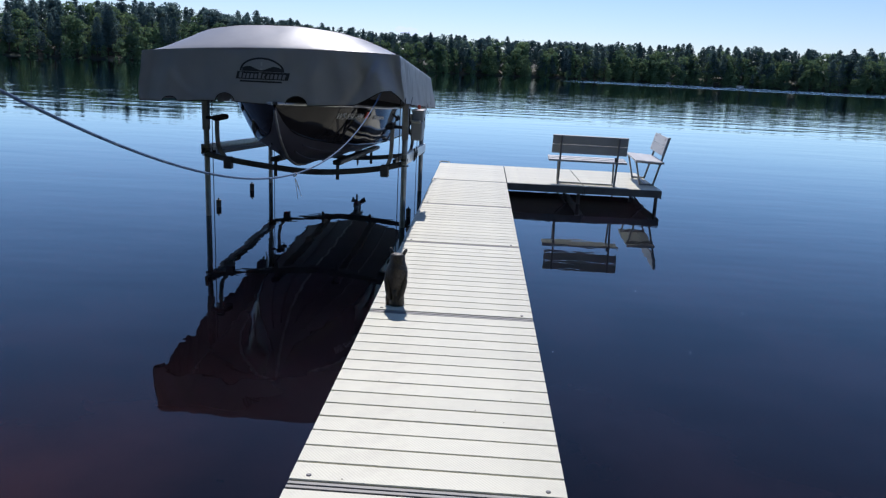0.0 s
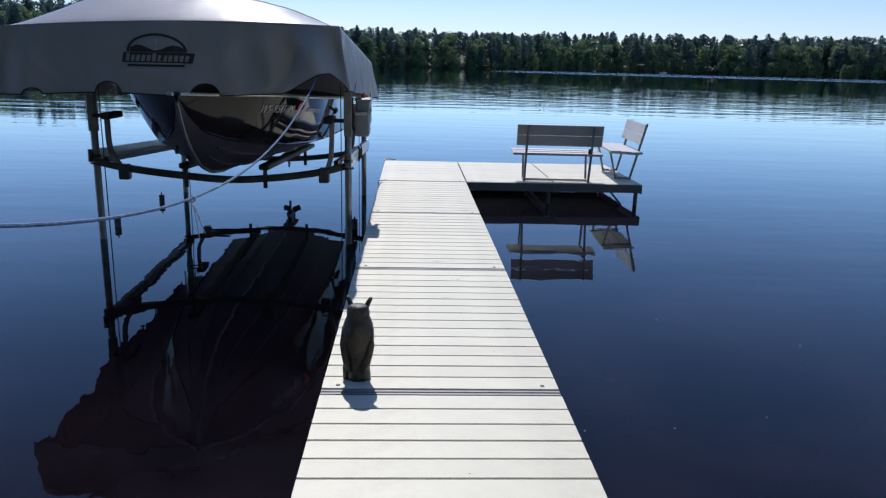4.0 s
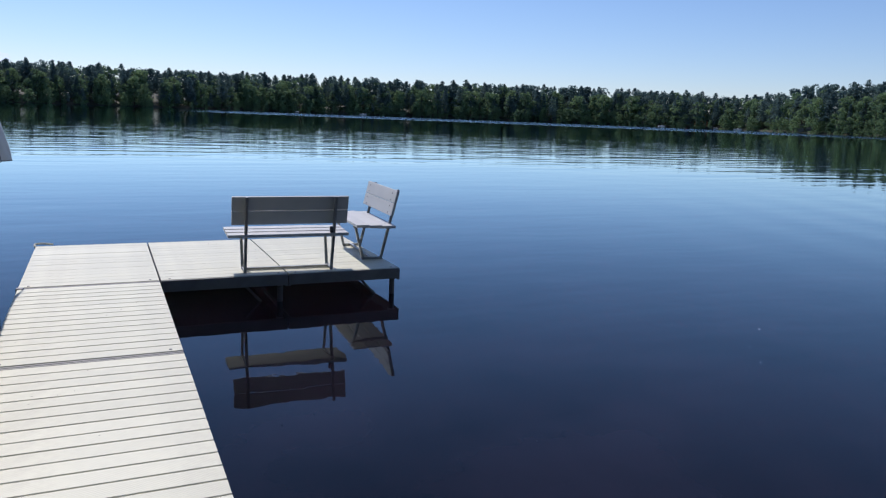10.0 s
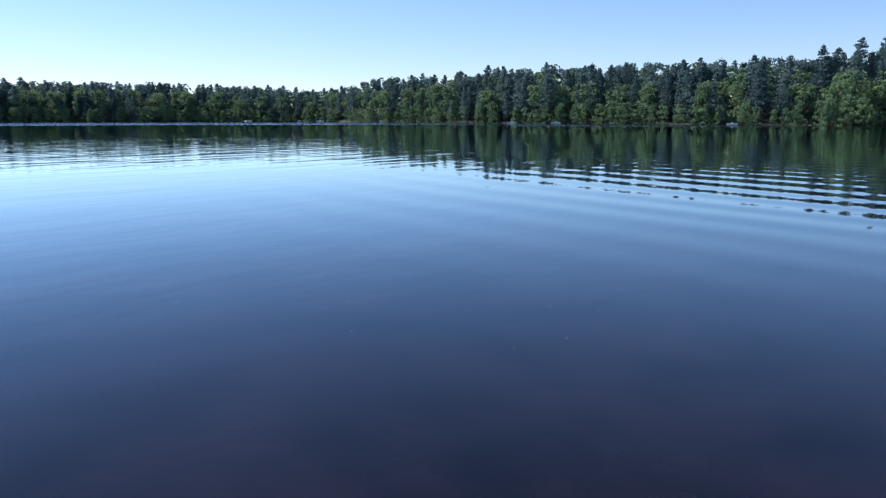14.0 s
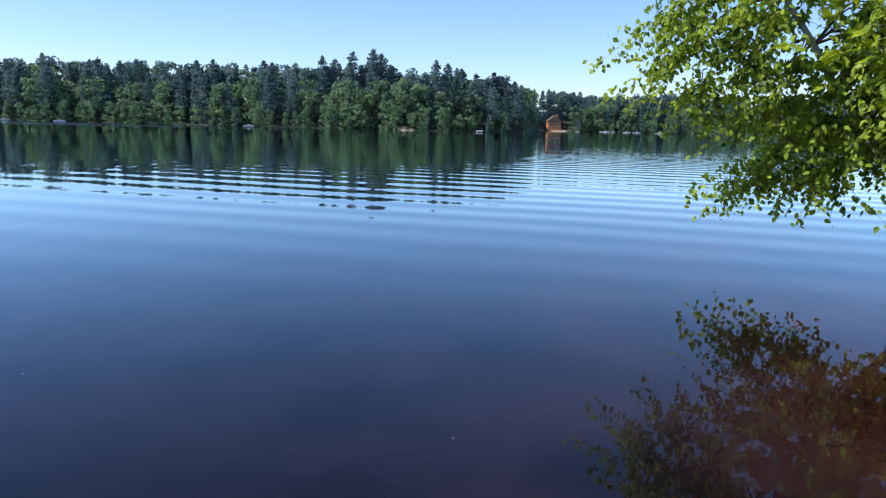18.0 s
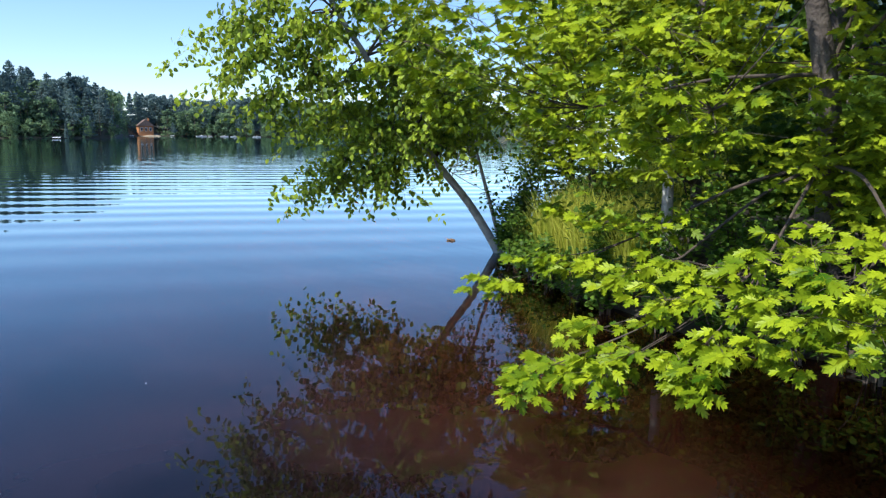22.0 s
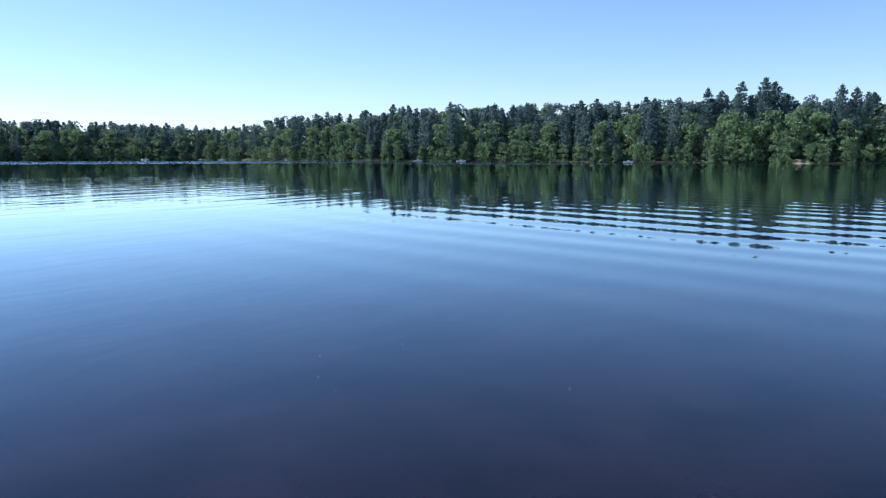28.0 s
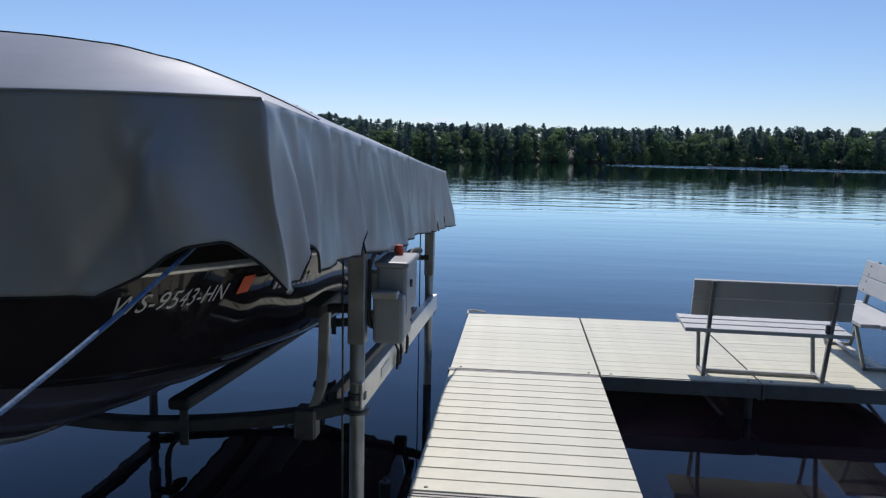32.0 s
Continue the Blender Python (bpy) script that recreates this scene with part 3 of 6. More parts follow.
def dock_section(length, x=0.0, y=0.0, legs=(), last=False, half=HALF, tight=False):
    """One dock section: an aluminium frame, its deck planks, end channels and corner bolts."""
    t = thing("dock_section", pose(x, y, 0), "cream-white embossed decking on an aluminium dock frame over water", "dock section", "dock sections")
    for s in (-1, 1):
        b = bmesh.new()
        box(b, (s * (half - 0.012) - 0.012, 0.004, -0.135), (s * (half - 0.012) + 0.012, length - 0.004, -0.014), 0.003)
        part("side_rail", b, M_FRAME, t)
    for yy in (0.0, length - 0.032):
        b = bmesh.new()
        box(b, (-half + 0.024, yy + 0.003, -0.12), (half - 0.024, yy + 0.029, -0.010), 0.002)
        for k in range(3):
            box(b, (-half + 0.003, yy + 0.003 + k * 0.0095, -0.011), (half - 0.003, yy + 0.009 + k * 0.0095, -0.006 + 0.002 * (k == 1)), 0.001)
        part("end_channel", b, M_FRAME, t)
        b = bmesh.new()
        box(b, (-half + 0.004, yy + 0.005, -0.006), (half - 0.004, yy + 0.026, -0.0035), 0.001)
        part("joint_strip", b, M_STRIP, t)
    # added sheet, keeps light from passing between the planks
    b = bmesh.new()
    box(b, (-half + 0.026, 0.034, -0.026), (half - 0.026, length - 0.034, -0.0165), 0.002)
    part("underside_pan", b, M_RUBBER, t, "added dark sheet under the planks that stops light in the gaps")
    n = 15
    step = (length - 0.07) / n
    b = bmesh.new()
    gap, ease = (0.003, 0.0015) if tight else (0.008, 0.004)
    w = step - gap
    prof = [(0, -0.0135), (0, -ease), (ease, 0), (w - ease, 0), (w, -ease), (w, -0.0135)]
    ends = [[b.verts.new((sx * (half - 0.004), q[0], q[1])) for q in prof] for sx in (-1, 1)]
    for i in range(len(prof) - 1):
        b.faces.new((ends[0][i], ends[0][i + 1], ends[1][i + 1], ends[1][i]))
    for e in ends:
        b.faces.new(e)
    first = part("plank", b, M_DECK, t)
    first.matrix_basis = pose(0, 0.036, 0)
    for k in range(1, n):
        again("plank", first.data, t, pose(0, 0.036 + k * step, rng.normal(0, 0.0004)))
    bolt = None
    for s in (-1, 1):
        p = pose(s * (half - 0.085), 0.075, 0.0)
        if bolt is None:
            b = bmesh.new()
            lathe(b, [(0.012, -0.004), (0.012, 0.002), (0.008, 0.004)], 10)
            bolt = part("bolt", b, M_DARKSTEEL, t)
            bolt.matrix_basis = p
        else:
            again("bolt", bolt.data, t, p)
    for lx, ly, brace in legs:
        leg(t, lx, ly, brace)
    if last:  # caps and brackets at the outer corner
        b = bmesh.new()
        box(b, (-0.63, -0.05, -0.06), (-0.565, 0.02, 0.006), 0.004)
        part("corner_bracket", b, M_DARKSTEEL, t)
        b = bmesh.new()
        sweep(b, smoothed([(-0.62, length - 0.08, 0.0), (-0.62, length, 0.02), (-0.55, length + 0.02, 0.024), (-0.43, length + 0.015, 0.012)], 5), 0.012, 8)
        part("corner_cap", b, M_DECK, t, "small white curved corner cap")
    return t


JOINTS = [-6.95, -4.57, -2.19, 0.20, 2.606, 5.016, 7.354, 9.684, 12.0, 14.254]
for _a, _b in zip(JOINTS, JOINTS[1:]):
    dock_section(_b - _a, 0, _a, ((-0.5, 0.06, False), (0.5, 0.06, False)), _b > 14, tight=_b > 14)
for _x in (1.263, 2.541):
    dock_section(2.25, _x, 12.0, ((0.56, 0.06, True), (0.56, 2.1, True)), half=0.634, tight=True)

# ---- the boat lift with its canopy, and the boat on it ----
M_CANVAS = paint("grey_vinyl_canvas", (0.42, 0.42, 0.43), 0.36, rough_vary=0.05, vary=0.07, scale=3, bump=0.0018, bump_scale=9, translucent=0.17, stain=(0.36, 0.36, 0.37), stain_scale=1.3)
M_CANVAS.node_tree.nodes["Principled BSDF"].inputs["IOR"].default_value = 1.7
M_HULL = paint("glossy_black_hull", (0.021, 0.018, 0.020), 0.05, vary=0.2, scale=2, rough_vary=0.02)
M_HULL.node_tree.nodes["Principled BSDF"].inputs["IOR"].default_value = 1.36
M_HULLLOW = paint("dull_dark_hull_bottom", (0.062, 0.058, 0.078), 0.5, vary=0.3, scale=5, stain=(0.045, 0.04, 0.04), stain_scale=2.5)
M_WHITEGREY = paint("silver_lettering", (0.55, 0.55, 0.54), 0.4, vary=0.05)
M_EMBLEM = paint("dark_emblem_print", (0.035, 0.037, 0.045), 0.5, vary=0.2, scale=14)
M_PRINTGREY = paint("grey_print", (0.30, 0.30, 0.31), 0.5, vary=0.1, scale=14)
M_ORANGE = paint("orange_red_sticker", (0.70, 0.10, 0.03), 0.5, vary=0.1, scale=30)
M_BOX = paint("grey_powder_coat", (0.27, 0.28, 0.29), 0.45, vary=0.08, scale=8, stain=(0.22, 0.21, 0.2), stain_scale=5)
M_COVER = paint("black_boat_cover", (0.012, 0.012, 0.014), 0.75, vary=0.3, scale=6, bump=0.002, bump_scale=50)
M_ROPE = paint("faded_blue_white_rope", (0.065, 0.125, 0.24), 0.8, vary=0.35, scale=40, bump=0.003, bump_scale=90, stain=(0.32, 0.38, 0.43), stain_scale=14)
POSTS = {"front_right": (-0.84, 9.43), "front_left": (-3.50, 9.50), "rear_right": (-0.87, 12.52), "rear_left": (-3.50, 12.52)}


def drop(y):
    """The lift sits a little lower towards its far end."""
    return -0.052 * (y - 9.43)


def boat_lift():
    t = thing("boat_lift", pose(0, 0, 0), "aluminium cantilever boat lift standing in the lake beside the dock", "boat lift")
    for key, (x, y) in POSTS.items():
        b = bmesh.new()
        lathe(b, [(0.037, -1.6), (0.037, 1.25 + drop(y)), (0.034, 1.26 + drop(y))], 18, Matrix.Translation((x, y, 0)))
        post = part("post", b, M_STEEL, t, smooth=True)
        b = bmesh.new()
        box(b, (x - 0.041, y - 0.041, 0.86 + drop(y)), (x + 0.041, y + 0.041, 1.62 + drop(y)), 0.006)
        part("sleeve", b, M_STEEL, post, "square galvanised upper sleeve")
        b = bmesh.new()
        lathe(b, [(0.046, 0.0), (0.046, 0.03), (0.039, 0.034)], 16, Matrix.Translation((x, y, 0.585 + drop(y))))
        lathe(b, [(0.062, -0.014), (0.062, 0.0), (0.040, 0.002)], 16, Matrix.Translation((x, y, 0.53 + drop(y))))
        part("collar", b, M_DARKSTEEL, post)
    # side beams, aluminium channel
    for s, x in ((1, -0.81), (-1, -3.53)):
        b = bmesh.new()
        a, c = (x, 9.38, 0.61), (x, 12.62, 0.61 + drop(12.6))
        bar(b, a, c, 0.012, 0.125)
        for dz in (-0.0625, 0.0625):
            bar(b, (a[0] + 0.022 * -s, a[1], a[2] + dz), (c[0] + 0.022 * -s, c[1], c[2] + dz), 0.055, 0.008, 0.002)
        part("side_beam", b, M_ALU, t)
    b = bmesh.new()
    box(b, (-0.803, 9.86, 0.575), (-0.8, 10.10, 0.625), 0.001, Matrix.Translation((0, 0, -0.02)))
    part("plate_label", b, M_WHITEGREY, t, "pale maker's plate on the side beam")
    # curved cross beams
    for y, lab in ((9.47, "front"), (12.48, "rear")):
        z = drop(y)
        pts = smoothed([(-3.50, y, 0.545 + z), (-3.15, y, 0.475 + z), (-2.6, y, 0.41 + z), (-2.1, y, 0.375 + z), (-1.6, y, 0.405 + z), (-1.15, y, 0.47 + z), (-0.84, y, 0.55 + z)], 4)
        b = bmesh.new()
        beam(b, pts, 0.075, 0.07)
        part("cross_beam", b, M_DARKSTEEL, t)
        # drilled bunk brackets
        for x in (-2.55, -1.72):
            zz = 0.415 + z
            b = bmesh.new()
            box(b, (x - 0.022, y - 0.05, zz - 0.12), (x + 0.022, y - 0.04, zz + 0.115), 0.002)
            for k in range(5):
                lathe(b, [(0.007, 0), (0.007, 0.004)], 8, Matrix.Translation((x, y - 0.05, zz - 0.1 + k * 0.045)) @ pose(0, 0, 0, 90))
            part("bunk_bracket", b, M_DARKSTEEL, t)
        for x in (-3.2, -1.1):
            b = bmesh.new()
            box(b, (x - 0.055, y - 0.055, 0.36 + z), (x + 0.055, y + 0.045, 0.52 + z), 0.012)
            part("guide_socket", b, M_DARKSTEEL, t)
    for x in (-2.55, -1.72):
        b = bmesh.new()
        bar(b, (x, 9.36, 0.525), (x, 13.1, 0.545 + drop(13.1)), 0.11, 0.06, 0.012)
        part("bunk", b, M_RUBBER, t, "dark carpeted bunk under the hull")
    # bent guide posts with pads
    for s, base, mid, top in ((-1, (-3.20, 9.47, 0.44), (-3.33, 9.47, 0.66), (-3.345, 9.47, 1.01)), (1, (-1.11, 9.47, 0.43), (-1.03, 9.47, 0.62), (-1.01, 9.47, 1.0))):
        for dy in (0.0, 3.0):
            pts = [(p[0], p[1] + dy, p[2] + drop(9.43 + dy)) for p in smoothed([base, mid, top], 5)]
            b = bmesh.new()
            beam(b, pts, 0.05, 0.045, up=(0, 1, 0))
            g = part("guide_post", b, M_STEEL, t)
            b = bmesh.new()
            x = top[0] - s * 0.03
            box(b, (x - 0.05, 9.34 + dy, 0.99 + drop(9.43 + dy)), (x + 0.05, 9.72 + dy, 1.06 + drop(9.43 + dy)), 0.02, seg=2)
            box(b, (min(x, x + s * 0.17), 9.44 + dy, 1.0 + drop(9.43 + dy)), (max(x, x + s * 0.17), 9.49 + dy, 1.04 + drop(9.43 + dy)), 0.006)
            part("guide_pad", b, M_RUBBER, g, "black rubber guide pad")
    # diagonal stays and hanging cables
    for x in (-0.98, -3.40):
        b = bmesh.new()
        bar(b, (x, 9.5, 0.56), (x, 12.4, 0.56 + drop(12.4)), 0.045, 0.055)
        part("inner_beam", b, M_DARKSTEEL, t)
    for x, y in ((-0.915, 9.44), (-0.925, 12.3), (-3.42, 9.5), (-3.40, 12.4)):
        b = bmesh.new()
        sweep(b, [(x, y, 1.5 + drop(y)), (x, y, 0.5), (x, y, -0.6)], 0.0055, 6)
        part("cable", b, M_DARKSTEEL, t)
    # black hook straps on the near beam
    for y in (10.25, 10.36, 10.62):
        b = bmesh.new()
        sweep(b, smoothed([(-0.795, y, 0.66), (-0.775, y + 0.03, 0.58), (-0.79, y + 0.06, 0.48), (-0.79, y + 0.09, 0.60)], 5), 0.007, 6)
        part("strap", b, M_RUBBER, t)
    # drive unit on the post by the dock
    b = bmesh.new()
    box(b, (-0.765, 9.50, 0.98), (-0.615, 9.86, 1.235), 0.018, seg=2)
    drive = part("drive_housing", b, M_BOX, t, "grey metal winch motor box")
    b = bmesh.new()
    box(b, (-0.775, 9.49, 1.222), (-0.605, 9.875, 1.25), 0.01, seg=2)
    part("lid", b, M_BOX, drive)
    b = bmesh.new()
    box(b, (-0.77, 9.43, 0.86), (-0.62, 9.72, 1.10), 0.02, seg=2)
    part("lower_housing", b, M_BOX, drive)
    b = bmesh.new()
    box(b, (-0.765, 9.40, 1.085), (-0.645, 9.47, 1.118), 0.004)
    part("ledge", b, M_ALU, drive)
    b = bmesh.new()
    box(b, (-0.83, 9.52, 1.10), (-0.76, 9.62, 1.19), 0.004), box(b, (-0.82, 9.50, 0.93), (-0.765, 9.60, 0.99), 0.004)
    part("mounting_bracket", b, M_ALU, drive)
    b = bmesh.new()
    sweep(b, smoothed([(-0.68, 9.86, 1.20), (-0.66, 10.0, 1.235), (-0.64, 10.12, 1.23)], 4), [0.012] * 4 + [0.02] * 5, 10)
    part("crank_handle", b, M_RUBBER, drive, "black crank handle")
    b = bmesh.new()
    lathe(b, [(0.02, 0), (0.02, 0.01), (0.013, 0.012)], 14, pose(-0.615, 9.62, 1.13, 0, 90))
    part("lock_ring", b, M_DARKSTEEL, drive)
    for k in range(3):
        b = bmesh.new()
        lathe(b, [(0.008, 0), (0.006, 0.006)], 10, pose(-0.62, 9.68, 1.05 - 0.06 * k, 0, 90))
        part("bolt", b, M_DARKSTEEL, drive)
    b = bmesh.new()
    sweep(b, smoothed([(-0.80, 9.50, 1.26), (-0.795, 9.47, 1.10), (-0.79, 9.46, 0.96), (-0.77, 9.52, 0.92)], 6), 0.013, 8)
    part("power_cable", b, M_RUBBER, drive)
    b = bmesh.new()
    lathe(b, [(0.02, 0), (0.026, 0.02), (0.018, 0.05)], 12, Matrix.Translation((-0.70, 9.78, 1.25)))
    part("beacon", b, M_ORANGE, drive, "small orange-red cap")
    return t


boat_lift()
C_X0, C_X1, C_Y0, C_Y1 = -3.60, -0.78, 7.95, 12.95


def eave(x, y):
    w = 2 * (x - C_X0) / (C_X1 - C_X0) - 1
    return 1.905 - 0.026 * (C_X1 - x) - 0.058 * (y - C_Y0) + 0.045 * (1 - w * w)


def roof_z(x, y):
    """The roof: a broad arch that rolls over quickly at the eaves."""
    w = 2 * (x - C_X0) / (C_X1 - C_X0) - 1
    w += 0.19 * (1 - w * w)
    across = 1 - abs(w) ** 3.4
    along = max(0.0, min(1, (y - C_Y0) / 0.68, (C_Y1 - y) / 1.9)) ** 0.85
    rib = 0.012 * abs(math.sin((y - C_Y0) * math.pi / 0.83)) ** 0.4
    sag = 0.014 * noise.noise(Vector((x * 2, y * 2, 0))) + 0.006 * noise.noise(Vector((x * 6, y * 3, 4)))
    return eave(x, y) + (0.318 * along - 0.02 * (y - C_Y0) * min(1, (C_Y1 - y) / 1.9)) * across + (rib + sag) * min(1, across * 1.5) * along


def wrinkle(u, v, k):
    return noise.noise(Vector((u * 1.1 + k, v * 0.35, k * 3.1)))


FRONT_FOLDS = ((-1.04, 0.12, 0.075, 0.075), (-0.86, 0.12, 0.05, -0.045), (-1.00, -0.6, 0.03, -0.028), (-1.24, 0.18, 0.07, -0.045), (-1.45, 0.25, 0.06, 0.02), (-1.72, 0.1, 0.12, 0.022), (-2.02, -0.2, 0.04, -0.012), (-2.75, -0.15, 0.12, 0.025), (-3.25, -0.2, 0.09, 0.03), (-3.5, -0.1, 0.05, -0.03))
SIDE_FOLDS = ((8.06, 0.40, 0.035, 0.040), (8.17, 0.30, 0.03, -0.030), (8.33, 0.10, 0.025, 0.030), (8.46, -0.05, 0.03, -0.030), (8.62, 0.12, 0.03, 0.035), (8.80, 0.05, 0.02, -0.030), (8.98, 0.30, 0.025, 0.035), (9.14, 0.10, 0.02, -0.028), (9.36, -0.05, 0.03, 0.030),
              (9.62, 0.45, 0.02, 0.032), (9.80, 0.40, 0.025, -0.025), (10.05, 0.05, 0.03, 0.024), (10.4, 0.2, 0.03, -0.024), (10.65, 0.1, 0.03, 0.024), (10.95, 0.5, 0.03, 0.030), (11.4, -0.1, 0.04, 0.024), (11.9, 0.15, 0.04, 0.026), (12.4, 0.1, 0.04, -0.026))


def folds_at(u, d, folds):
    """Creases that run down the cloth from the eave, each at a slant of its own."""
    return sum(a * min(d * 5, 1) * math.exp(-((u - u0 - s * d) / (w + 0.06 * d)) ** 2) for u0, s, w, a in folds)


def front_y(x, z):
    d = eave(x, C_Y0) - z
    bow = 0.02 * math.sin((x - C_X0) * 5.2 + 0.6) * d + 0.08 * d * wrinkle(x * 2.4, z * 2.2, 4.0) + 0.022 * min(d * 6, 1) * wrinkle(x * 5, z * 5 + x * 4, 7.0) + 0.045 * min(d * 4, 1) * (0.25 - min(abs(wrinkle(x * 1.7 + z * 1.6, z * 5 - x * 1.5, 12.0)), 0.25))
    return C_Y0 - 0.03 * d - bow - folds_at(x, d, FRONT_FOLDS) - 0.10 * d * math.exp(-((x - C_X1) / 0.25) ** 2)


def side_x(y, z, side):
    d = eave(C_X1, y) - z
    folds = 0.06 * wrinkle(y * 2.6, z * 1.5, 9.0) + 0.018 * math.sin(y * 8.3 + 3 * wrinkle(y, z, 2)) + 0.04 * wrinkle(y * 6 + z * 3, z * 4, 5.0)
    return side + (1 if side > -2 else -1) * (0.45 * folds_at(y, d, SIDE_FOLDS) + 0.055 * d + 0.03 * min(d * 25, 1) * math.exp(-d / 0.13) * wrinkle(y * 9, z * 2, 31.0) + folds * d * 1.5 + 0.085 * d * math.exp(-((y - C_Y0) / 0.3) ** 2) + 0.16 * d * math.exp(-((y - C_Y1) / 0.25) ** 2))


def notch(u, at, half, deep):
    q = abs(u - at) / half
    return deep * math.sqrt(1 - q * q) if q < 1 else 0.0


def canopy():
    t = thing("lift_canopy", pose(0, 0, 0), "grey vinyl canopy with scalloped valance over the boat", "canopy")
    nx, ny = 64, 110
    b = bmesh.new()
    grid = []
    for j in range(ny + 1):
        row = []
        for i in range(nx + 1):
            u, v = 0.5 - 0.5 * math.cos(math.pi * i / nx), (j / ny) ** 1.5
            x, y = C_X0 + (C_X1 - C_X0) * u, C_Y0 + (C_Y1 - C_Y0) * v
            row.append(b.verts.new((x, y, roof_z(x, y))))
        grid.append(row)
    for j in range(ny):
        for i in range(nx):
            b.faces.new((grid[j][i], grid[j][i + 1], grid[j + 1][i + 1], grid[j + 1][i]))
    roof = part("roof", b, M_CANVAS, t, smooth=True)

    def valance(name, us, place, top, bottom):
        b = bmesh.new()
        cols = []
        for u in us:
            zt, zb = top(u), bottom(u)
            cols.append([b.verts.new(place(u, zt + (zb - zt) * k / 30)) for k in range(31)])
        for p, q in zip(cols, cols[1:]):
            for k in range(30):
                b.faces.new((p[k], q[k], q[k + 1], p[k + 1]))
        return part(name, b, M_CANVAS, t, smooth=True)

    def front_bottom(x):
        z = 1.325 + 0.02 * (x + 2.2) / 1.5 + 0.012 * math.sin(x * 4)
        for at, half, deep in ((-3.30, 0.07, 0.05), (-2.69, 0.10, 0.09), (-1.90, 0.12, 0.10)):
            z += notch(x, at, half, deep)
        z += float(np.interp(x, (-1.27, -1.16, -0.97, -0.89, -0.83, -0.78), (0, 0.055, 0.165, 0.18, 0.12, 0.05)))
        return z

    def right_bottom(y):
        z = 1.385 - 0.058 * (y - 8.1) + 0.01 * math.sin(y * 3)
        for at, half, deep in ((8.30, 0.095, 0.10), (9.14, 0.10, 0.11), (10.3, 0.022, 0.06), (10.8, 0.02, 0.06), (11.4, 0.02, 0.06), (12.05, 0.03, 0.08), (12.6, 0.05, 0.10)):
            z += notch(y, at, half, deep)
        return z

    xs = np.linspace(C_X0, C_X1, 190)
    ys = np.linspace(C_Y0, C_Y1, 300)
    front = valance("front_valance", xs, lambda u, z: (u + (side_x(C_Y0, z, C_X1) - C_X1) * math.exp(-(C_X1 - u) / 0.2) + (side_x(C_Y0, z, C_X0) - C_X0) * math.exp(-(u - C_X0) / 0.2), front_y(u, z), z), lambda u: eave(u, C_Y0), front_bottom)
    valance("side_valance", ys, lambda u, z: (side_x(u, z, C_X1), u + (front_y(C_X1, z) - C_Y0) * math.exp(-(u - C_Y0) / 0.12), z), lambda u: eave(C_X1, u), right_bottom)
    valance("side_valance", ys[::2], lambda u, z: (side_x(u, z, C_X0), u + (front_y(C_X0, z) - C_Y0) * math.exp(-(u - C_Y0) / 0.12), z), lambda u: eave(C_X0, u),
            lambda u: right_bottom(u) - 0.07)
    valance("rear_valance", xs[::3], lambda u, z: (u, C_Y1 + 0.03 * (1.6 - z), z), lambda u: eave(u, C_Y1), lambda u: 1.11)
    for ob in [o for o in t.children]:
        s = ob.modifiers.new("cloth", "SOLIDIFY")
        s.thickness, s.offset = 0.003, 0
    # piping along the ridge and hem
    b = bmesh.new()
    sweep(b, [(x, C_Y0 - 0.002, eave(x, C_Y0) + 0.002) for x in np.linspace(C_X0, C_X1, 30)], 0.004, 6)
    part("piping", b, M_CANVAS, roof)
    for y in (C_Y0 + 0.68,):
        b = bmesh.new()
        sweep(b, [(x, y, roof_z(x, y) + 0.002) for x in np.linspace(C_X0 + 0.03, C_X1 - 0.03, 60)], 0.004, 5)
        part("seam", b, M_COVER, roof, "dark seam over a roof bow")
    b = bmesh.new()
    sweep(b, [(x + (side_x(C_Y0, front_bottom(x), C_X1) - C_X1) * math.exp(-(C_X1 - x) / 0.2) + (side_x(C_Y0, front_bottom(x), C_X0) - C_X0) * math.exp(-(x - C_X0) / 0.2), front_y(x, front_bottom(x)), front_bottom(x)) for x in xs], 0.005, 5)
    part("hem", b, M_COVER, front, "dark bound hem")
    b = bmesh.new()
    sweep(b, [(side_x(y, right_bottom(y), C_X1), y + (front_y(C_X1, right_bottom(y)) - C_Y0) * math.exp(-(y - C_Y0) / 0.12), right_bottom(y)) for y in ys], 0.005, 5)
    part("hem", b, M_COVER, front, "dark bound hem")

    # printed emblem: an arch over a slanted band, in plain shapes
    def flat(polys, name, material):
        b = bmesh.new()
        for poly in polys:
            b.faces.new([b.verts.new((x, front_y(x, z) - 0.006, z)) for x, z in poly])
        part(name, b, material, front)

    cx, cz, rx, rz = -2.28, 1.665, 0.245, 0.15
    outer = [(cx + rx * math.cos(a), cz + rz * math.sin(a)) for a in np.linspace(0, math.pi, 25)]
    inner = [(cx + (rx - 0.022) * math.cos(a), cz + (rz - 0.02) * math.sin(a)) for a in np.linspace(0, math.pi, 25)]
    flat([(outer[i], outer[i + 1], inner[i + 1], inner[i]) for i in range(24)], "emblem_arch", M_EMBLEM)
    hill = [(cx - rx + 0.03 + k * 0.05, cz + 0.035 + 0.022 * math.sin(k * 1.1)) for k in range(10)]
    flat([[(hill[i][0], cz), (hill[i + 1][0], cz), hill[i + 1], hill[i]] for i in range(9)], "emblem_hill", M_EMBLEM)
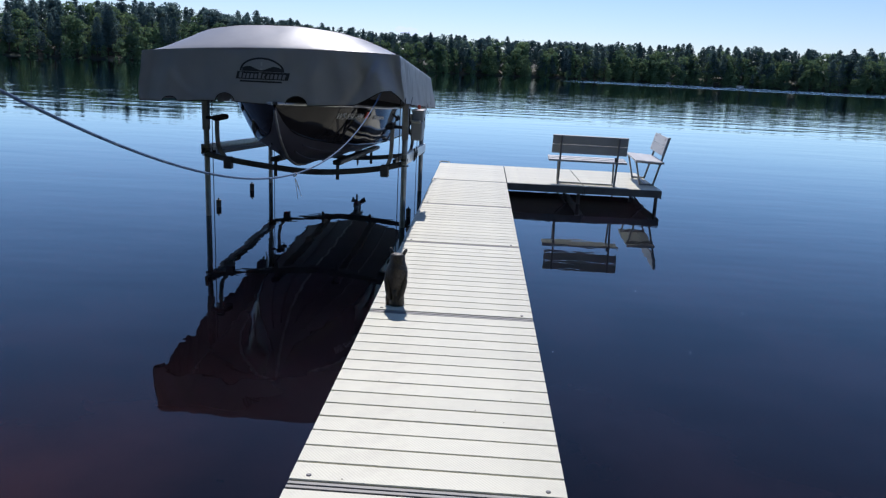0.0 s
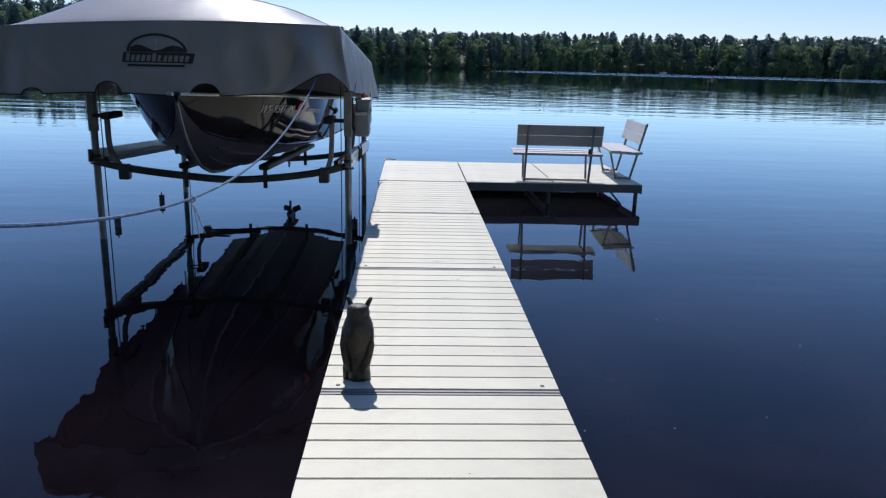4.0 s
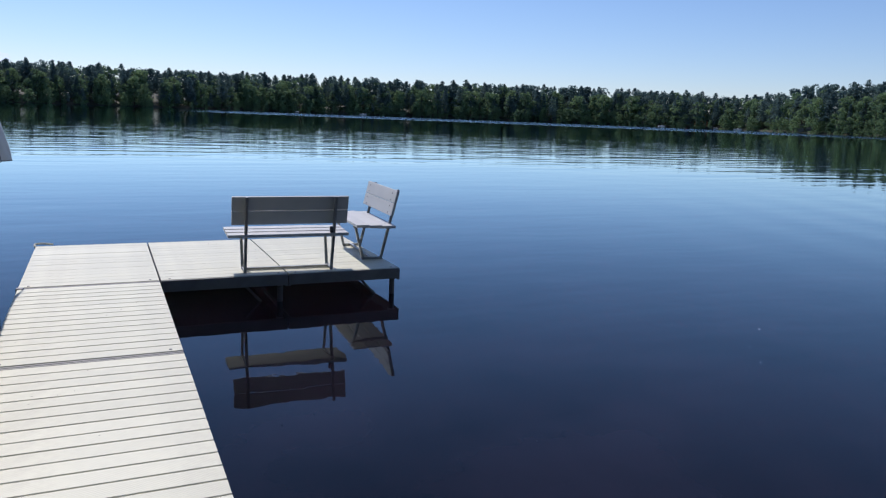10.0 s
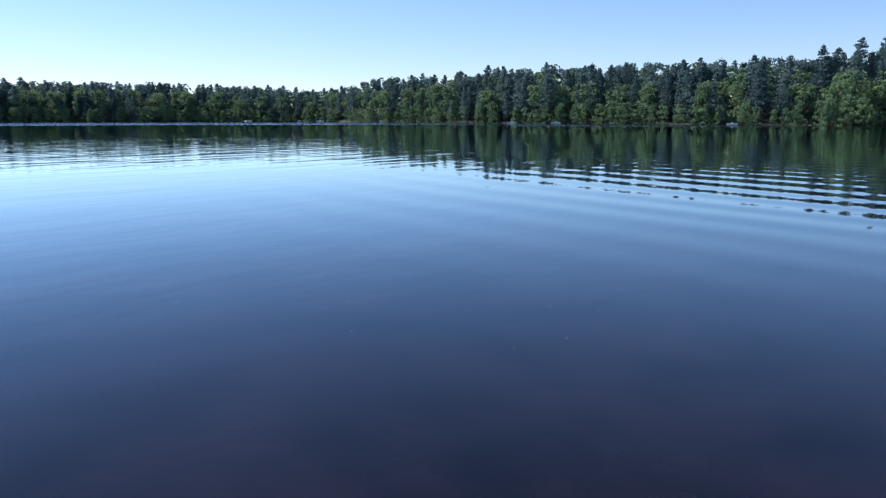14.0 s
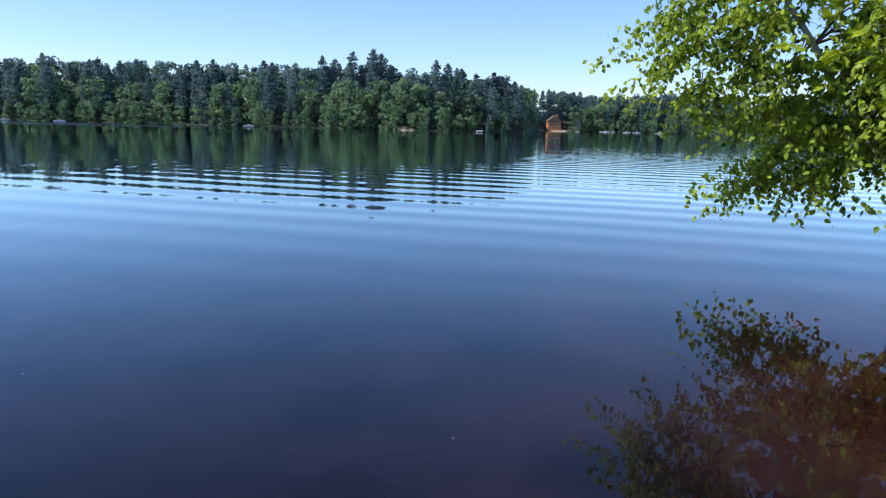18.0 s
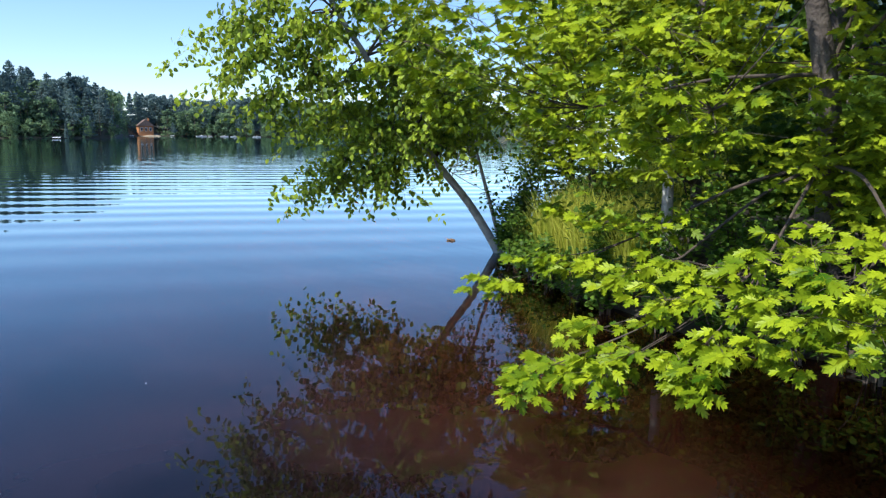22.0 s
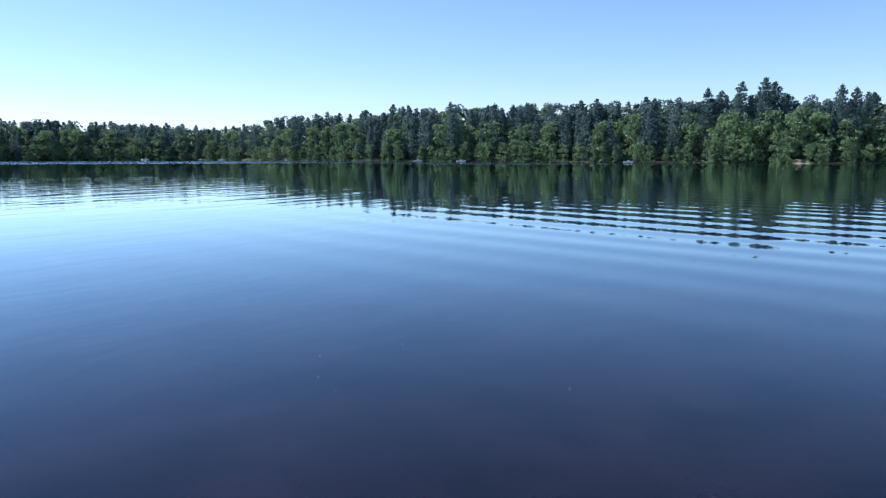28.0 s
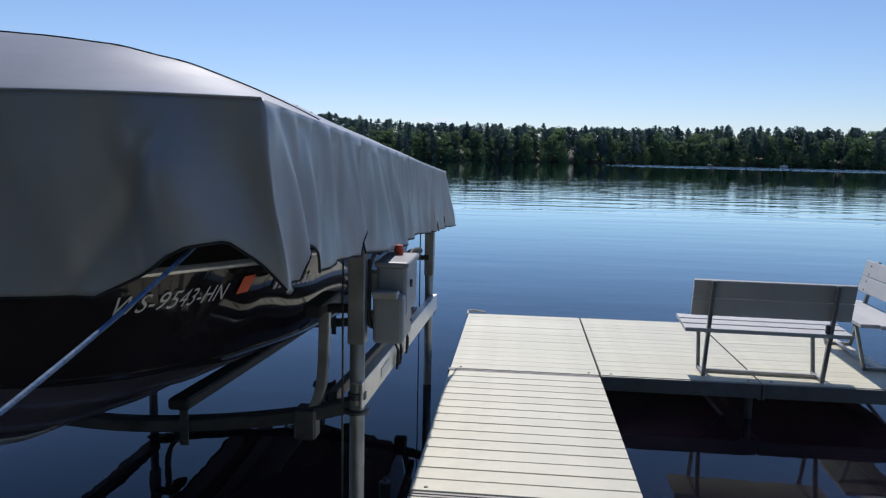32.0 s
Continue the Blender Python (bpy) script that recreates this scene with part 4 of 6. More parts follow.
    flat([[(cx - 0.014, cz), (cx + 0.014, cz), (cx + 0.008, cz + 0.10), (cx - 0.008, cz + 0.10)]], "emblem_tower", M_WHITEGREY)
    n = 8
    flat([[(cx - 0.29 + 0.58 * k / n, cz - 0.085), (cx - 0.29 + 0.58 * (k + 1) / n, cz - 0.085), (cx - 0.27 + 0.58 * (k + 1) / n, cz - 0.004), (cx - 0.27 + 0.58 * k / n, cz - 0.004)] for k in range(n)], "emblem_band", M_EMBLEM)
    for k in range(12):
        b = bmesh.new()
        x = cx - 0.255 + k * 0.0435
        h = 0.064 if k in (0, 5) else 0.05
        b.faces.new([b.verts.new((px, front_y(px, pz) - 0.009, pz)) for px, pz in ((x, cz - 0.074), (x + 0.03, cz - 0.074), (x + 0.041, cz - 0.074 + h), (x + 0.011, cz - 0.074 + h))])
        part("emblem_bar", b, M_PRINTGREY, front)
    flat([[(cx - 0.24 + 0.0115 * k, cz - 0.116), (cx - 0.2285 + 0.0115 * k, cz - 0.116), (cx - 0.2285 + 0.0115 * k, cz - 0.098), (cx - 0.24 + 0.0115 * k, cz - 0.098)] for k in range(40)], "emblem_underline", M_EMBLEM)
    # frame bows under the roof
    for y in (8.65, 9.6, 11.2, 12.6):
        b = bmesh.new()
        pts = []
        for k in range(15):
            x = C_X0 + 0.03 + (C_X1 - C_X0 - 0.06) * k / 14
            pts.append((x, y, roof_z(x, y) - 0.045))
        sweep(b, pts, 0.015, 8)
        part("frame_bow", b, M_STEEL, t)
    for x in (C_X0 + 0.04, C_X1 - 0.04):
        b = bmesh.new()
        sweep(b, [(x, C_Y0 + 0.03, eave(x, C_Y0) - 0.04), (x, C_Y1 - 0.03, eave(x, C_Y1) - 0.04)], 0.016, 8)
        part("frame_rail", b, M_STEEL, t)
    return t


canopy()

# ---- the boat ----
BOAT_X = -2.12
#            y     half beam, sheer z, half chine, chine z, keel z
STATIONS = [(7.86, 0.02, 1.345, 0.010, 1.30, 1.26), (7.98, 0.17, 1.34, 0.05, 1.12, 1.04), (8.15, 0.34, 1.335, 0.14, 0.99, 0.86), (8.45, 0.58, 1.325, 0.30, 0.90, 0.66),
            (8.8, 0.745, 1.31, 0.47, 0.84, 0.555), (9.3, 0.88, 1.28, 0.64, 0.78, 0.50), (10.0, 0.965, 1.24, 0.78, 0.73, 0.475), (11.2, 1.0, 1.19, 0.86, 0.68, 0.45), (13.25, 0.98, 1.10, 0.88, 0.60, 0.40)]
_S = np.array(STATIONS)


def hull_side(y, z):
    """Half beam of the topsides at y and height z."""
    b, zs, c, zc = (float(np.interp(y, _S[:, 0], _S[:, k])) for k in (1, 2, 3, 4))
    f = min(max((z - zc) / (zs - zc), 0), 1)
    return c + (b - c) * (f ** 0.8)


def boat():
    t = thing("motor_boat", pose(0, 0, 0), "black glossy motor boat raised on the lift under a canopy", "boat")
    ys = np.concatenate([np.linspace(7.86, 9.3, 26), np.linspace(9.4, 13.25, 26)])
    vals = np.stack([np.interp(ys, _S[:, 0], _S[:, k]) for k in range(1, 6)], -1)
    k = np.array([0.25, 0.5, 0.25])
    for c in range(5):
        for _ in range(3):
            vals[1:-1, c] = np.convolve(vals[:, c], k, "valid")
    upper, lower = bmesh.new(), bmesh.new()
    for s in (-1, 1):
        up_rows, low_rows = [], []
        for y, (hb, zs, hc, zc, zk) in zip(ys, vals):
            up_rows.append([upper.verts.new((BOAT_X + s * (hc + (hb - hc) * (f ** 0.8)), y, zc + (zs - zc) * f)) for f in np.linspace(0, 1, 9)])
            low_rows.append([lower.verts.new((BOAT_X + s * hc * f, y, zk + (zc - zk) * f ** 1.25)) for f in np.linspace(0, 1, 9)])
        for bm_, rows in ((upper, up_rows), (lower, low_rows)):
            for p, q in zip(rows, rows[1:]):
                for i in range(8):
                    bm_.faces.new((p[i], p[i + 1], q[i + 1], q[i]) if s > 0 else (p[i + 1], p[i], q[i], q[i + 1]))
    bmesh.ops.remove_doubles(lower, verts=lower.verts, dist=1e-4)
    hull = part("hull", upper, M_HULL, t, smooth=True)
    part("hull_bottom", lower, M_HULLLOW, t, smooth=True)
    b = bmesh.new()
    rows = [[b.verts.new((BOAT_X + hb * q, y, zs + 0.10 * (1 - q * q) * min(1, (y - 7.86) / 0.8))) for q in np.linspace(-1, 1, 11)] for y, (hb, zs, *_r) in zip(ys, vals)]
    for p, q in zip(rows, rows[1:]):
        for i in range(10):
            b.faces.new((p[i], p[i + 1], q[i + 1], q[i]))
    part("deck_cover", b, M_COVER, t, "black cover over the boat's deck", smooth=True)
    b = bmesh.new()
    hb, zs, hc, zc, zk = vals[-1]
    ring = [(BOAT_X - hb, zs), (BOAT_X - hc, zc), (BOAT_X, zk), (BOAT_X + hc, zc), (BOAT_X + hb, zs)]
    b.faces.new([b.verts.new((x, 13.25, z)) for x, z in ring])
    r = bmesh.ops.extrude_face_region(b, geom=b.faces[:])
    bmesh.ops.translate(b, verts=[v for v in r["geom"] if isinstance(v, bmesh.types.BMVert)], vec=(0, 0.03, 0))
    part("transom", b, M_HULL, t)
    for s in (-1, 1):
        b = bmesh.new()
        sweep(b, [(BOAT_X + s * (hb + 0.008), y, zs - 0.012) for y, (hb, zs, *_r) in zip(ys, vals)], 0.017, 8)
        part("rub_rail", b, M_ALU, t, "silver rub rail")
        b = bmesh.new()
        sweep(b, [(BOAT_X + s * (hc + 0.004), y, zc) for y, (hb, zs, hc, zc, zk) in zip(ys, vals)][4:], 0.012, 6)
        part("chine_strip", b, M_HULL, t)
        for f in (0.35, 0.7):
            b = bmesh.new()
            sweep(b, [(BOAT_X + s * hc * f, y, zk + (zc - zk) * f ** 1.25 - 0.006) for y, (hb, zs, hc, zc, zk) in zip(ys, vals)][9:], 0.014, 5)
            part("lifting_strake", b, M_HULLLOW, t)
    b = bmesh.new()
    sweep(b, [(BOAT_X, y - 0.006, zk - 0.004) for y, (hb, zs, hc, zc, zk) in zip(ys, vals)][:-2], [0.016] * 26 + [0.012] * 24, 8)
    part("stem_strip", b, M_STEEL, t, "bright metal strip along the stem and keel")
    # registration on the side towards the dock
    cu = bpy.data.curves.new("registration", "FONT")
    cu.body, cu.size, cu.shear, cu.space_character = "WS-9543-HN", 0.105, 0.22, 1.04
    ob = new("registration", cu)
    dg = bpy.context.evaluated_depsgraph_get()
    me = bpy.data.meshes.new_from_object(ob.evaluated_get(dg))
    bpy.data.objects.remove(ob)
    wide = max(v.co.x for v in me.vertices)
    bm = bmesh.new()
    bm.from_mesh(me)
    bmesh.ops.subdivide_edges(bm, edges=[e for e in bm.edges if e.calc_length() > 0.03], cuts=1)
    bmesh.ops.triangulate(bm, faces=bm.faces)
    for v in bm.verts:
        y, z = 8.53 + 0.56 * v.co.x / wide, 1.15 + v.co.y - 0.03 * v.co.x / wide
        v.co = (BOAT_X + hull_side(y, z) + 0.007, y, z)
    part("registration", bm, M_WHITEGREY, hull, "silver registration WS-9543-HN")
    for name, y0, y1, z0, z1, mat_ in (("sticker", 9.15, 9.23, 1.13, 1.21, M_ORANGE),):
        b = bmesh.new()
        g = [[b.verts.new((BOAT_X + hull_side(y0 + (y1 - y0) * i / 4 + 0.01 * k / 4, z0 + (z1 - z0) * k / 4) + 0.014, y0 + (y1 - y0) * i / 4 + 0.01 * k / 4, z0 + (z1 - z0) * k / 4)) for i in range(5)] for k in range(5)]
        for i in range(4):
            for k in range(4):
                b.faces.new((g[k][i], g[k][i + 1], g[k + 1][i + 1], g[k + 1][i]))
        part(name, b, mat_, hull, "orange-red registration sticker")
    b = bmesh.new()
    for k in range(9):
        y = 9.46 + k * 0.055
        b.faces.new([b.verts.new((BOAT_X + hull_side(yy, zz) + 0.014, yy, zz)) for yy, zz in ((y, 1.10 - k * 0.004), (y + 0.036, 1.10 - k * 0.004), (y + 0.046, 1.145 - k * 0.004), (y + 0.01, 1.145 - k * 0.004))])
    part("name_bars", b, M_STEEL, hull, "silver maker's mark as plain bars")
    # outboard drive under the stern
    b = bmesh.new()
    box(b, (BOAT_X - 0.11, 13.28, 0.75), (BOAT_X + 0.11, 13.62, 1.32), 0.05, seg=2)
    motor = part("outboard_cowl", b, M_HULL, t)
    b = bmesh.new()
    box(b, (BOAT_X - 0.04, 13.36, 0.12), (BOAT_X + 0.04, 13.52, 0.78), 0.02)
    sweep(b, [(BOAT_X, 13.2, 0.18), (BOAT_X, 13.35, 0.18), (BOAT_X, 13.6, 0.18)], [0.015, 0.055, 0.045], 12)
    box(b, (BOAT_X - 0.10, 13.25, 0.33), (BOAT_X + 0.10, 13.66, 0.345), 0.004)
    bar(b, (BOAT_X, 13.42, 0.15), (BOAT_X, 13.47, -0.02), 0.02, 0.12, 0.004, up=(0, 1, 0))
    part("lower_unit", b, M_DARKSTEEL, motor)
    b = bmesh.new()
    for k in range(3):
        m = Matrix.Translation((BOAT_X, 13.64, 0.18)) @ Matrix.Rotation(k * 2.094, 4, "Y") @ Matrix.Rotation(0.5, 4, "Z")
        box(b, (-0.05, -0.004, 0.02), (0.05, 0.004, 0.15), 0.003, m)
    part("propeller", b, M_DARKSTEEL, motor)
    return t


boat()

# ---- benches, owl, rope and dock fittings ----
M_BOARD = paint("pale_grey_composite_board", (0.50, 0.495, 0.485), 0.55, vary=0.07, scale=4, bump=0.0006, bump_scale=140, per_piece=0.06, stain=(0.50, 0.48, 0.44), stain_scale=4)
M_OWL = paint("dark_brown_plastic_owl", (0.038, 0.030, 0.024), 0.5, vary=0.45, scale=26, bump=0.006, bump_scale=55, stain=(0.10, 0.085, 0.065), stain_scale=18)


def bench():
    """Faces +y; back feet on y = 0."""
    t = thing("dock_bench", pose(1.94, 12.15, 0.003, 0, 0, -2.5), "pale grey slatted bench with metal legs on the dock", "bench", "dock benches")
    L = 0.61
    lean = math.atan2(0.20, 0.82)

    def back_at(z):
        return -z * math.tan(lean)

    for z0, z1 in ((0.525, 0.672), (0.678, 0.825)):
        b = bmesh.new()
        m = Matrix.Translation((0, back_at(0) + 0.024, 0)) @ Matrix.Rotation(lean, 4, "X")
        box(b, (-L, 0.0, z0 / math.cos(lean)), (L, 0.032, z1 / math.cos(lean)), 0.006, m, seg=2)
        part("back_board", b, M_BOARD, t)
    for k in range(3):
        b = bmesh.new()
        y0 = -0.125 + 0.158 * k
        box(b, (-L - 0.04, y0, 0.392 + 0.008 * k), (L + 0.02, y0 + 0.1555, 0.426 + 0.008 * k), 0.006, seg=2)
        part("seat_board", b, M_BOARD, t)
    for s in (-1, 1):
        x = s * 0.465
        b = bmesh.new()
        bar(b, (x, 0, 0), (x, back_at(0.83), 0.83), 0.032, 0.032, 0.004, up=(0, 1, 0))
        part("back_leg", b, M_STEEL, t)
        b = bmesh.new()
        bar(b, (x, 0.215, 0.0), (x, 0.315, 0.40), 0.03, 0.03, 0.004, up=(0, 1, 0))
        part("front_leg", b, M_STEEL, t)
        b = bmesh.new()
        bar(b, (x, -0.012, 0.014), (x, 0.228, 0.014), 0.03, 0.028, 0.004)
        part("foot_bar", b, M_STEEL, t)
        b = bmesh.new()
        bar(b, (x, -0.12, 0.376), (x, 0.34, 0.40), 0.03, 0.03, 0.004)
        part("seat_rail", b, M_STEEL, t)
        for z, y in ((0.56, None), (0.64, None), (0.71, None), (0.79, None), (0.44, -0.05), (0.445, 0.11), (0.452, 0.27)):
            b = bmesh.new()
            if y is None:
                lathe(b, [(0.010, 0), (0.008, 0.004)], 8, Matrix.Translation((x, back_at(z) + 0.058, z)) @ pose(0, 0, 0, -90))
            else:
                lathe(b, [(0.010, 0), (0.008, 0.005)], 8, Matrix.Translation((x, y, z - 0.018)))
            part("bolt", b, M_DARKSTEEL, t)
    b = bmesh.new()
    bar(b, (-0.465, 0.12, 0.016), (0.465, 0.12, 0.016), 0.035, 0.026, 0.004)
    part("stretcher", b, M_STEEL, t)
    return t


_bench = bench()
_second = copy_thing(_bench, pose(3.16, 13.02, 0.003, 0, 0, 90 - 3))
tagged(_second, "pale grey slatted bench at the dock's outer edge")
b = bmesh.new()
box(b, (2.355, 12.0, 0.43), (2.39, 12.035, 0.50), 0.008)
cup = thing("bench_bracket", pose(0, 0, 0), "small dark metal holder fixed to the bench leg", "bracket")
part("holder", b, M_DARKSTEEL, cup)


def owl():
    """A decoy owl, seen from behind, in one plain mesh."""
    b = bmesh.new()
    prof = [(0.062, 0.0), (0.064, 0.02), (0.060, 0.05), (0.060, 0.09), (0.066, 0.13), (0.076, 0.18), (0.083, 0.23), (0.084, 0.265), (0.078, 0.30), (0.067, 0.325), (0.061, 0.345), (0.059, 0.37), (0.056, 0.392), (0.050, 0.402), (0.030, 0.408), (0.0001, 0.409)]
    lathe(b, prof, 26)
    for v in b.verts:  # flat back, feather ridges, a stump for a base
        a = math.atan2(v.co.y, v.co.x)
        k = 1 + 0.022 * math.sin(v.co.z * 150 + 4 * math.cos(a * 3)) + 0.05 * abs(math.sin(a * 2.5)) * (v.co.z < 0.08)
        v.co.x *= k
        v.co.y *= k * 0.88
    for s in (-1, 1):
        sweep(b, [(s * 0.040, 0.02, 0.392), (s * 0.050, 0.024, 0.415), (s * 0.062, 0.026, 0.436), (s * 0.066, 0.026, 0.442)], [0.014, 0.013, 0.010, 0.003], 8)
        sweep(b, smoothed([(s * 0.066, -0.015, 0.29), (s * 0.072, -0.03, 0.20), (s * 0.052, -0.045, 0.10), (s * 0.030, -0.052, 0.05)], 4), [0.016] * 4 + [0.020] * 5 + [0.016, 0.013, 0.010, 0.005], 8)
        sweep(b, [(s * 0.03, 0.03, 0.07), (s * 0.035, 0.066, 0.055)], [0.018, 0.010], 6)
    sweep(b, [(-0.058, -0.02, 0.0), (-0.064, -0.022, 0.06), (-0.060, -0.02, 0.115)], [0.018, 0.016, 0.008], 7)
    sweep(b, [(0, -0.035, 0.15), (0, -0.045, 0.09), (0, -0.044, 0.05)], [0.024, 0.022, 0.010], 8)
    me = bpy.data.meshes.new("decoy_owl")
    bmesh.ops.recalc_face_normals(b, faces=b.faces)
    b.to_mesh(me), b.free()
    me.shade_smooth()
    me.materials.append(M_OWL)
    ob = new("decoy_owl", me)
    ob.matrix_basis = pose(-0.435, 5.185, 0.001, 0, 0, -8)
    return tagged(ob, "dark brown decoy owl figure standing on the dock planks", "owl figure")


owl()

def rope():
    a, e = np.array([-0.957, 8.223, 1.60]), np.array([-1.243, -0.819, 2.982])
    t = thing("mooring_rope", pose(0, 0, 0), "slack blue-white mooring rope from the boat towards the shore", "rope")
    b = bmesh.new()
    pts = []
    for k in range(61):
        u = 1.12 * k / 60
        p = a * (1 - u) + e * u
        p[2] -= 4 * 1.135 * u * (1 - u)
        pts.append(tuple(p))
    sweep(b, pts, 0.0058, 8)
    line = part("line", b, M_ROPE, t, smooth=True)
    # a small knot with a frayed white end
    k = Vector((-1.073, 4.58, 1.066))
    b = bmesh.new()
    sweep(b, [tuple(k + Vector((0.010 * math.cos(q), 0.008 * math.sin(q), 0.010 * math.sin(q) - 0.006))) for q in np.linspace(0, 6.2, 16)], 0.005, 6)
    part("knot", b, M_WHITEGREY, line, "small pale knot")
    for dx, dz in ((0.02, -0.17), (0.045, -0.15), (0.03, -0.10)):
        b = bmesh.new()
        sweep(b, smoothed([tuple(k + Vector((0, 0, -0.03))), tuple(k + Vector((dx * 0.3, 0.01, dz * 0.5))), tuple(k + Vector((dx, 0.0, dz)))], 5), 0.0018, 5)
        part("frayed_strand", b, M_WHITEGREY, line, "thin white frayed strand")
    # the post on the shore that holds it
    p = thing("mooring_post", pose(pts[-1][0], pts[-1][1], 0), "weathered wooden post holding the mooring rope", "post")
    b = bmesh.new()
    lathe(b, [(0.06, -1.4), (0.06, pts[-1][2] + 0.1), (0.045, pts[-1][2] + 0.13)], 14)
    part("post", b, M_STEEL, p)
    return t


rope()


def fittings():
    """Pipe stubs beside the lift."""
    for x, y, h in ((-3.58, 10.12, 0.10), (-3.56, 11.63, 0.11), (-0.835, 10.2, 0.11)):
        t = thing("pipe_stub", pose(x, y, WATER), "short dark capped pipe standing just out of the water", "pipe")
        b = bmesh.new()
        lathe(b, [(0.036, -0.5), (0.036, h), (0.03, h + 0.006)], 14)
        s = part("pipe", b, M_DARKSTEEL, t, smooth=True)
        b = bmesh.new()
        lathe(b, [(0.010, h), (0.010, h + 0.03), (0.005, h + 0.035)], 8)
        part("bolt", b, M_DARKSTEEL, s)


fittings()

# ---- the wooded near shore ----
M_SOIL = paint("dark_shore_soil", (0.045, 0.034, 0.022), 0.95, vary=0.45, scale=2.0, bump=0.03, bump_scale=9, stain=(0.05, 0.075, 0.02), stain_scale=0.9)
M_BIRCH = paint("birch_bark", (0.34, 0.32, 0.29), 0.75, vary=0.2, scale=5, bump=0.004, bump_scale=30, stain=(0.07, 0.06, 0.05), stain_scale=9)
M_BARK = paint("grey_brown_bark", (0.072, 0.058, 0.047), 0.9, vary=0.4, scale=8, bump=0.02, bump_scale=22, stain=(0.16, 0.14, 0.11), stain_scale=5)
M_TWIG = paint("twig_bark", (0.06, 0.045, 0.03), 0.85, vary=0.3, scale=12, bump=0.003, bump_scale=60)
M_DEADWOOD = paint("bleached_dead_twigs", (0.34, 0.30, 0.26), 0.9, vary=0.25, scale=12)
# oak, birch and maple: dark clumps paint the shade between leaf sprays
M_OAKLEAF = foliage("oak_leaf", (0.026, 0.080, 0.002), (0.35, 0.42, 0.004), 0.22, 0.42, 2.6, 0.4)
M_BIRCHLEAF = foliage("birch_leaf", (0.018, 0.065, 0.014), (0.40, 0.50, 0.03), 0.36, 0.42, 2.2, 0.4)
M_MAPLELEAF = foliage("maple_leaf", (0.012, 0.045, 0.002), (0.36, 0.43, 0.006), 0.22, 0.5, 1.6, 0.45)
M_NEARPINE = foliage("pine_needles", (0.018, 0.036, 0.018), (0.055, 0.085, 0.036), 0.15, 0.7)
M_SHRUB = foliage("shrub_leaf", (0.03, 0.075, 0.008), (0.12, 0.19, 0.020), 0.38, 0.5)
M_GRASS = foliage("shore_grass", (0.22, 0.27, 0.02), (0.52, 0.52, 0.08), 0.5, 0.6)
M_DRIFT = paint("brown_driftwood", (0.17, 0.10, 0.055), 0.85, vary=0.4, scale=14, bump=0.006, bump_scale=40)

# waterline from the east to the west, with the way inland
BANK = [(150, -150, -0.7, -0.7), (60, -58, -0.7, -0.7), (26, -22, -0.75, -0.65), (14.5, -8.6, -0.8, -0.6), (11.9, -5.2, -0.6, -0.8), (10.9, -3.95, -0.3, -1), (9.4, -3.15, 0, -1), (7.6, -2.55, 0, -1), (6.0, -2.2, 0, -1), (4.4, -2.3, 0, -1),
        (3.2, -2.9, 0, -1), (1.6, -4.6, 0, -1), (-2, -5.5, 0, -1), (-8, -6.2, 0, -1), (-20, -8, 0, -1), (-60, -14, 0.1, -1), (-200, -30, 0.2, -1), (-420, 60, -0.6, -0.8)]


def near_bank():
    line = np.array(BANK, float)
    seg = np.concatenate([[0], np.cumsum(np.hypot(*np.diff(line[:, :2], axis=0).T))])
    s = np.unique(np.concatenate([seg, np.linspace(seg[3], seg[14], 160)]))
    p = np.stack([np.interp(s, seg, line[:, k]) for k in range(4)], -1)
    offs = [(-1.2, -0.9), (-0.3, -0.42), (0, -0.33), (0.35, -0.14), (0.9, 0.06), (2, 0.28), (5, 0.6), (14, 0.9), (40, 1.2), (150, 1.6), (900, 3)]
    v = []
    for k, (d, z) in enumerate(offs):
        rough = np.array([noise.noise(Vector((x * 0.9, y * 0.9, k * 2.0))) for x, y in p[:, :2]])
        off = d + (0.25 * rough if k < 6 else 0)
        v.append(np.column_stack([p[:, 0] + p[:, 2] * off, p[:, 1] + p[:, 3] * off, np.full(len(p), z) + (0.10 * rough if k > 3 else 0)]))
    n = len(p)
    f = [(k * n + i, k * n + i + 1, (k + 1) * n + i + 1, (k + 1) * n + i) for k in range(len(offs) - 1) for i in range(n - 1)]
    tagged(soup("ground_near_shore", np.concatenate(v), np.array(f), M_SOIL, smooth=True), "dark soil and litter of the wooded near bank", "ground", kind="structure")


near_bank()


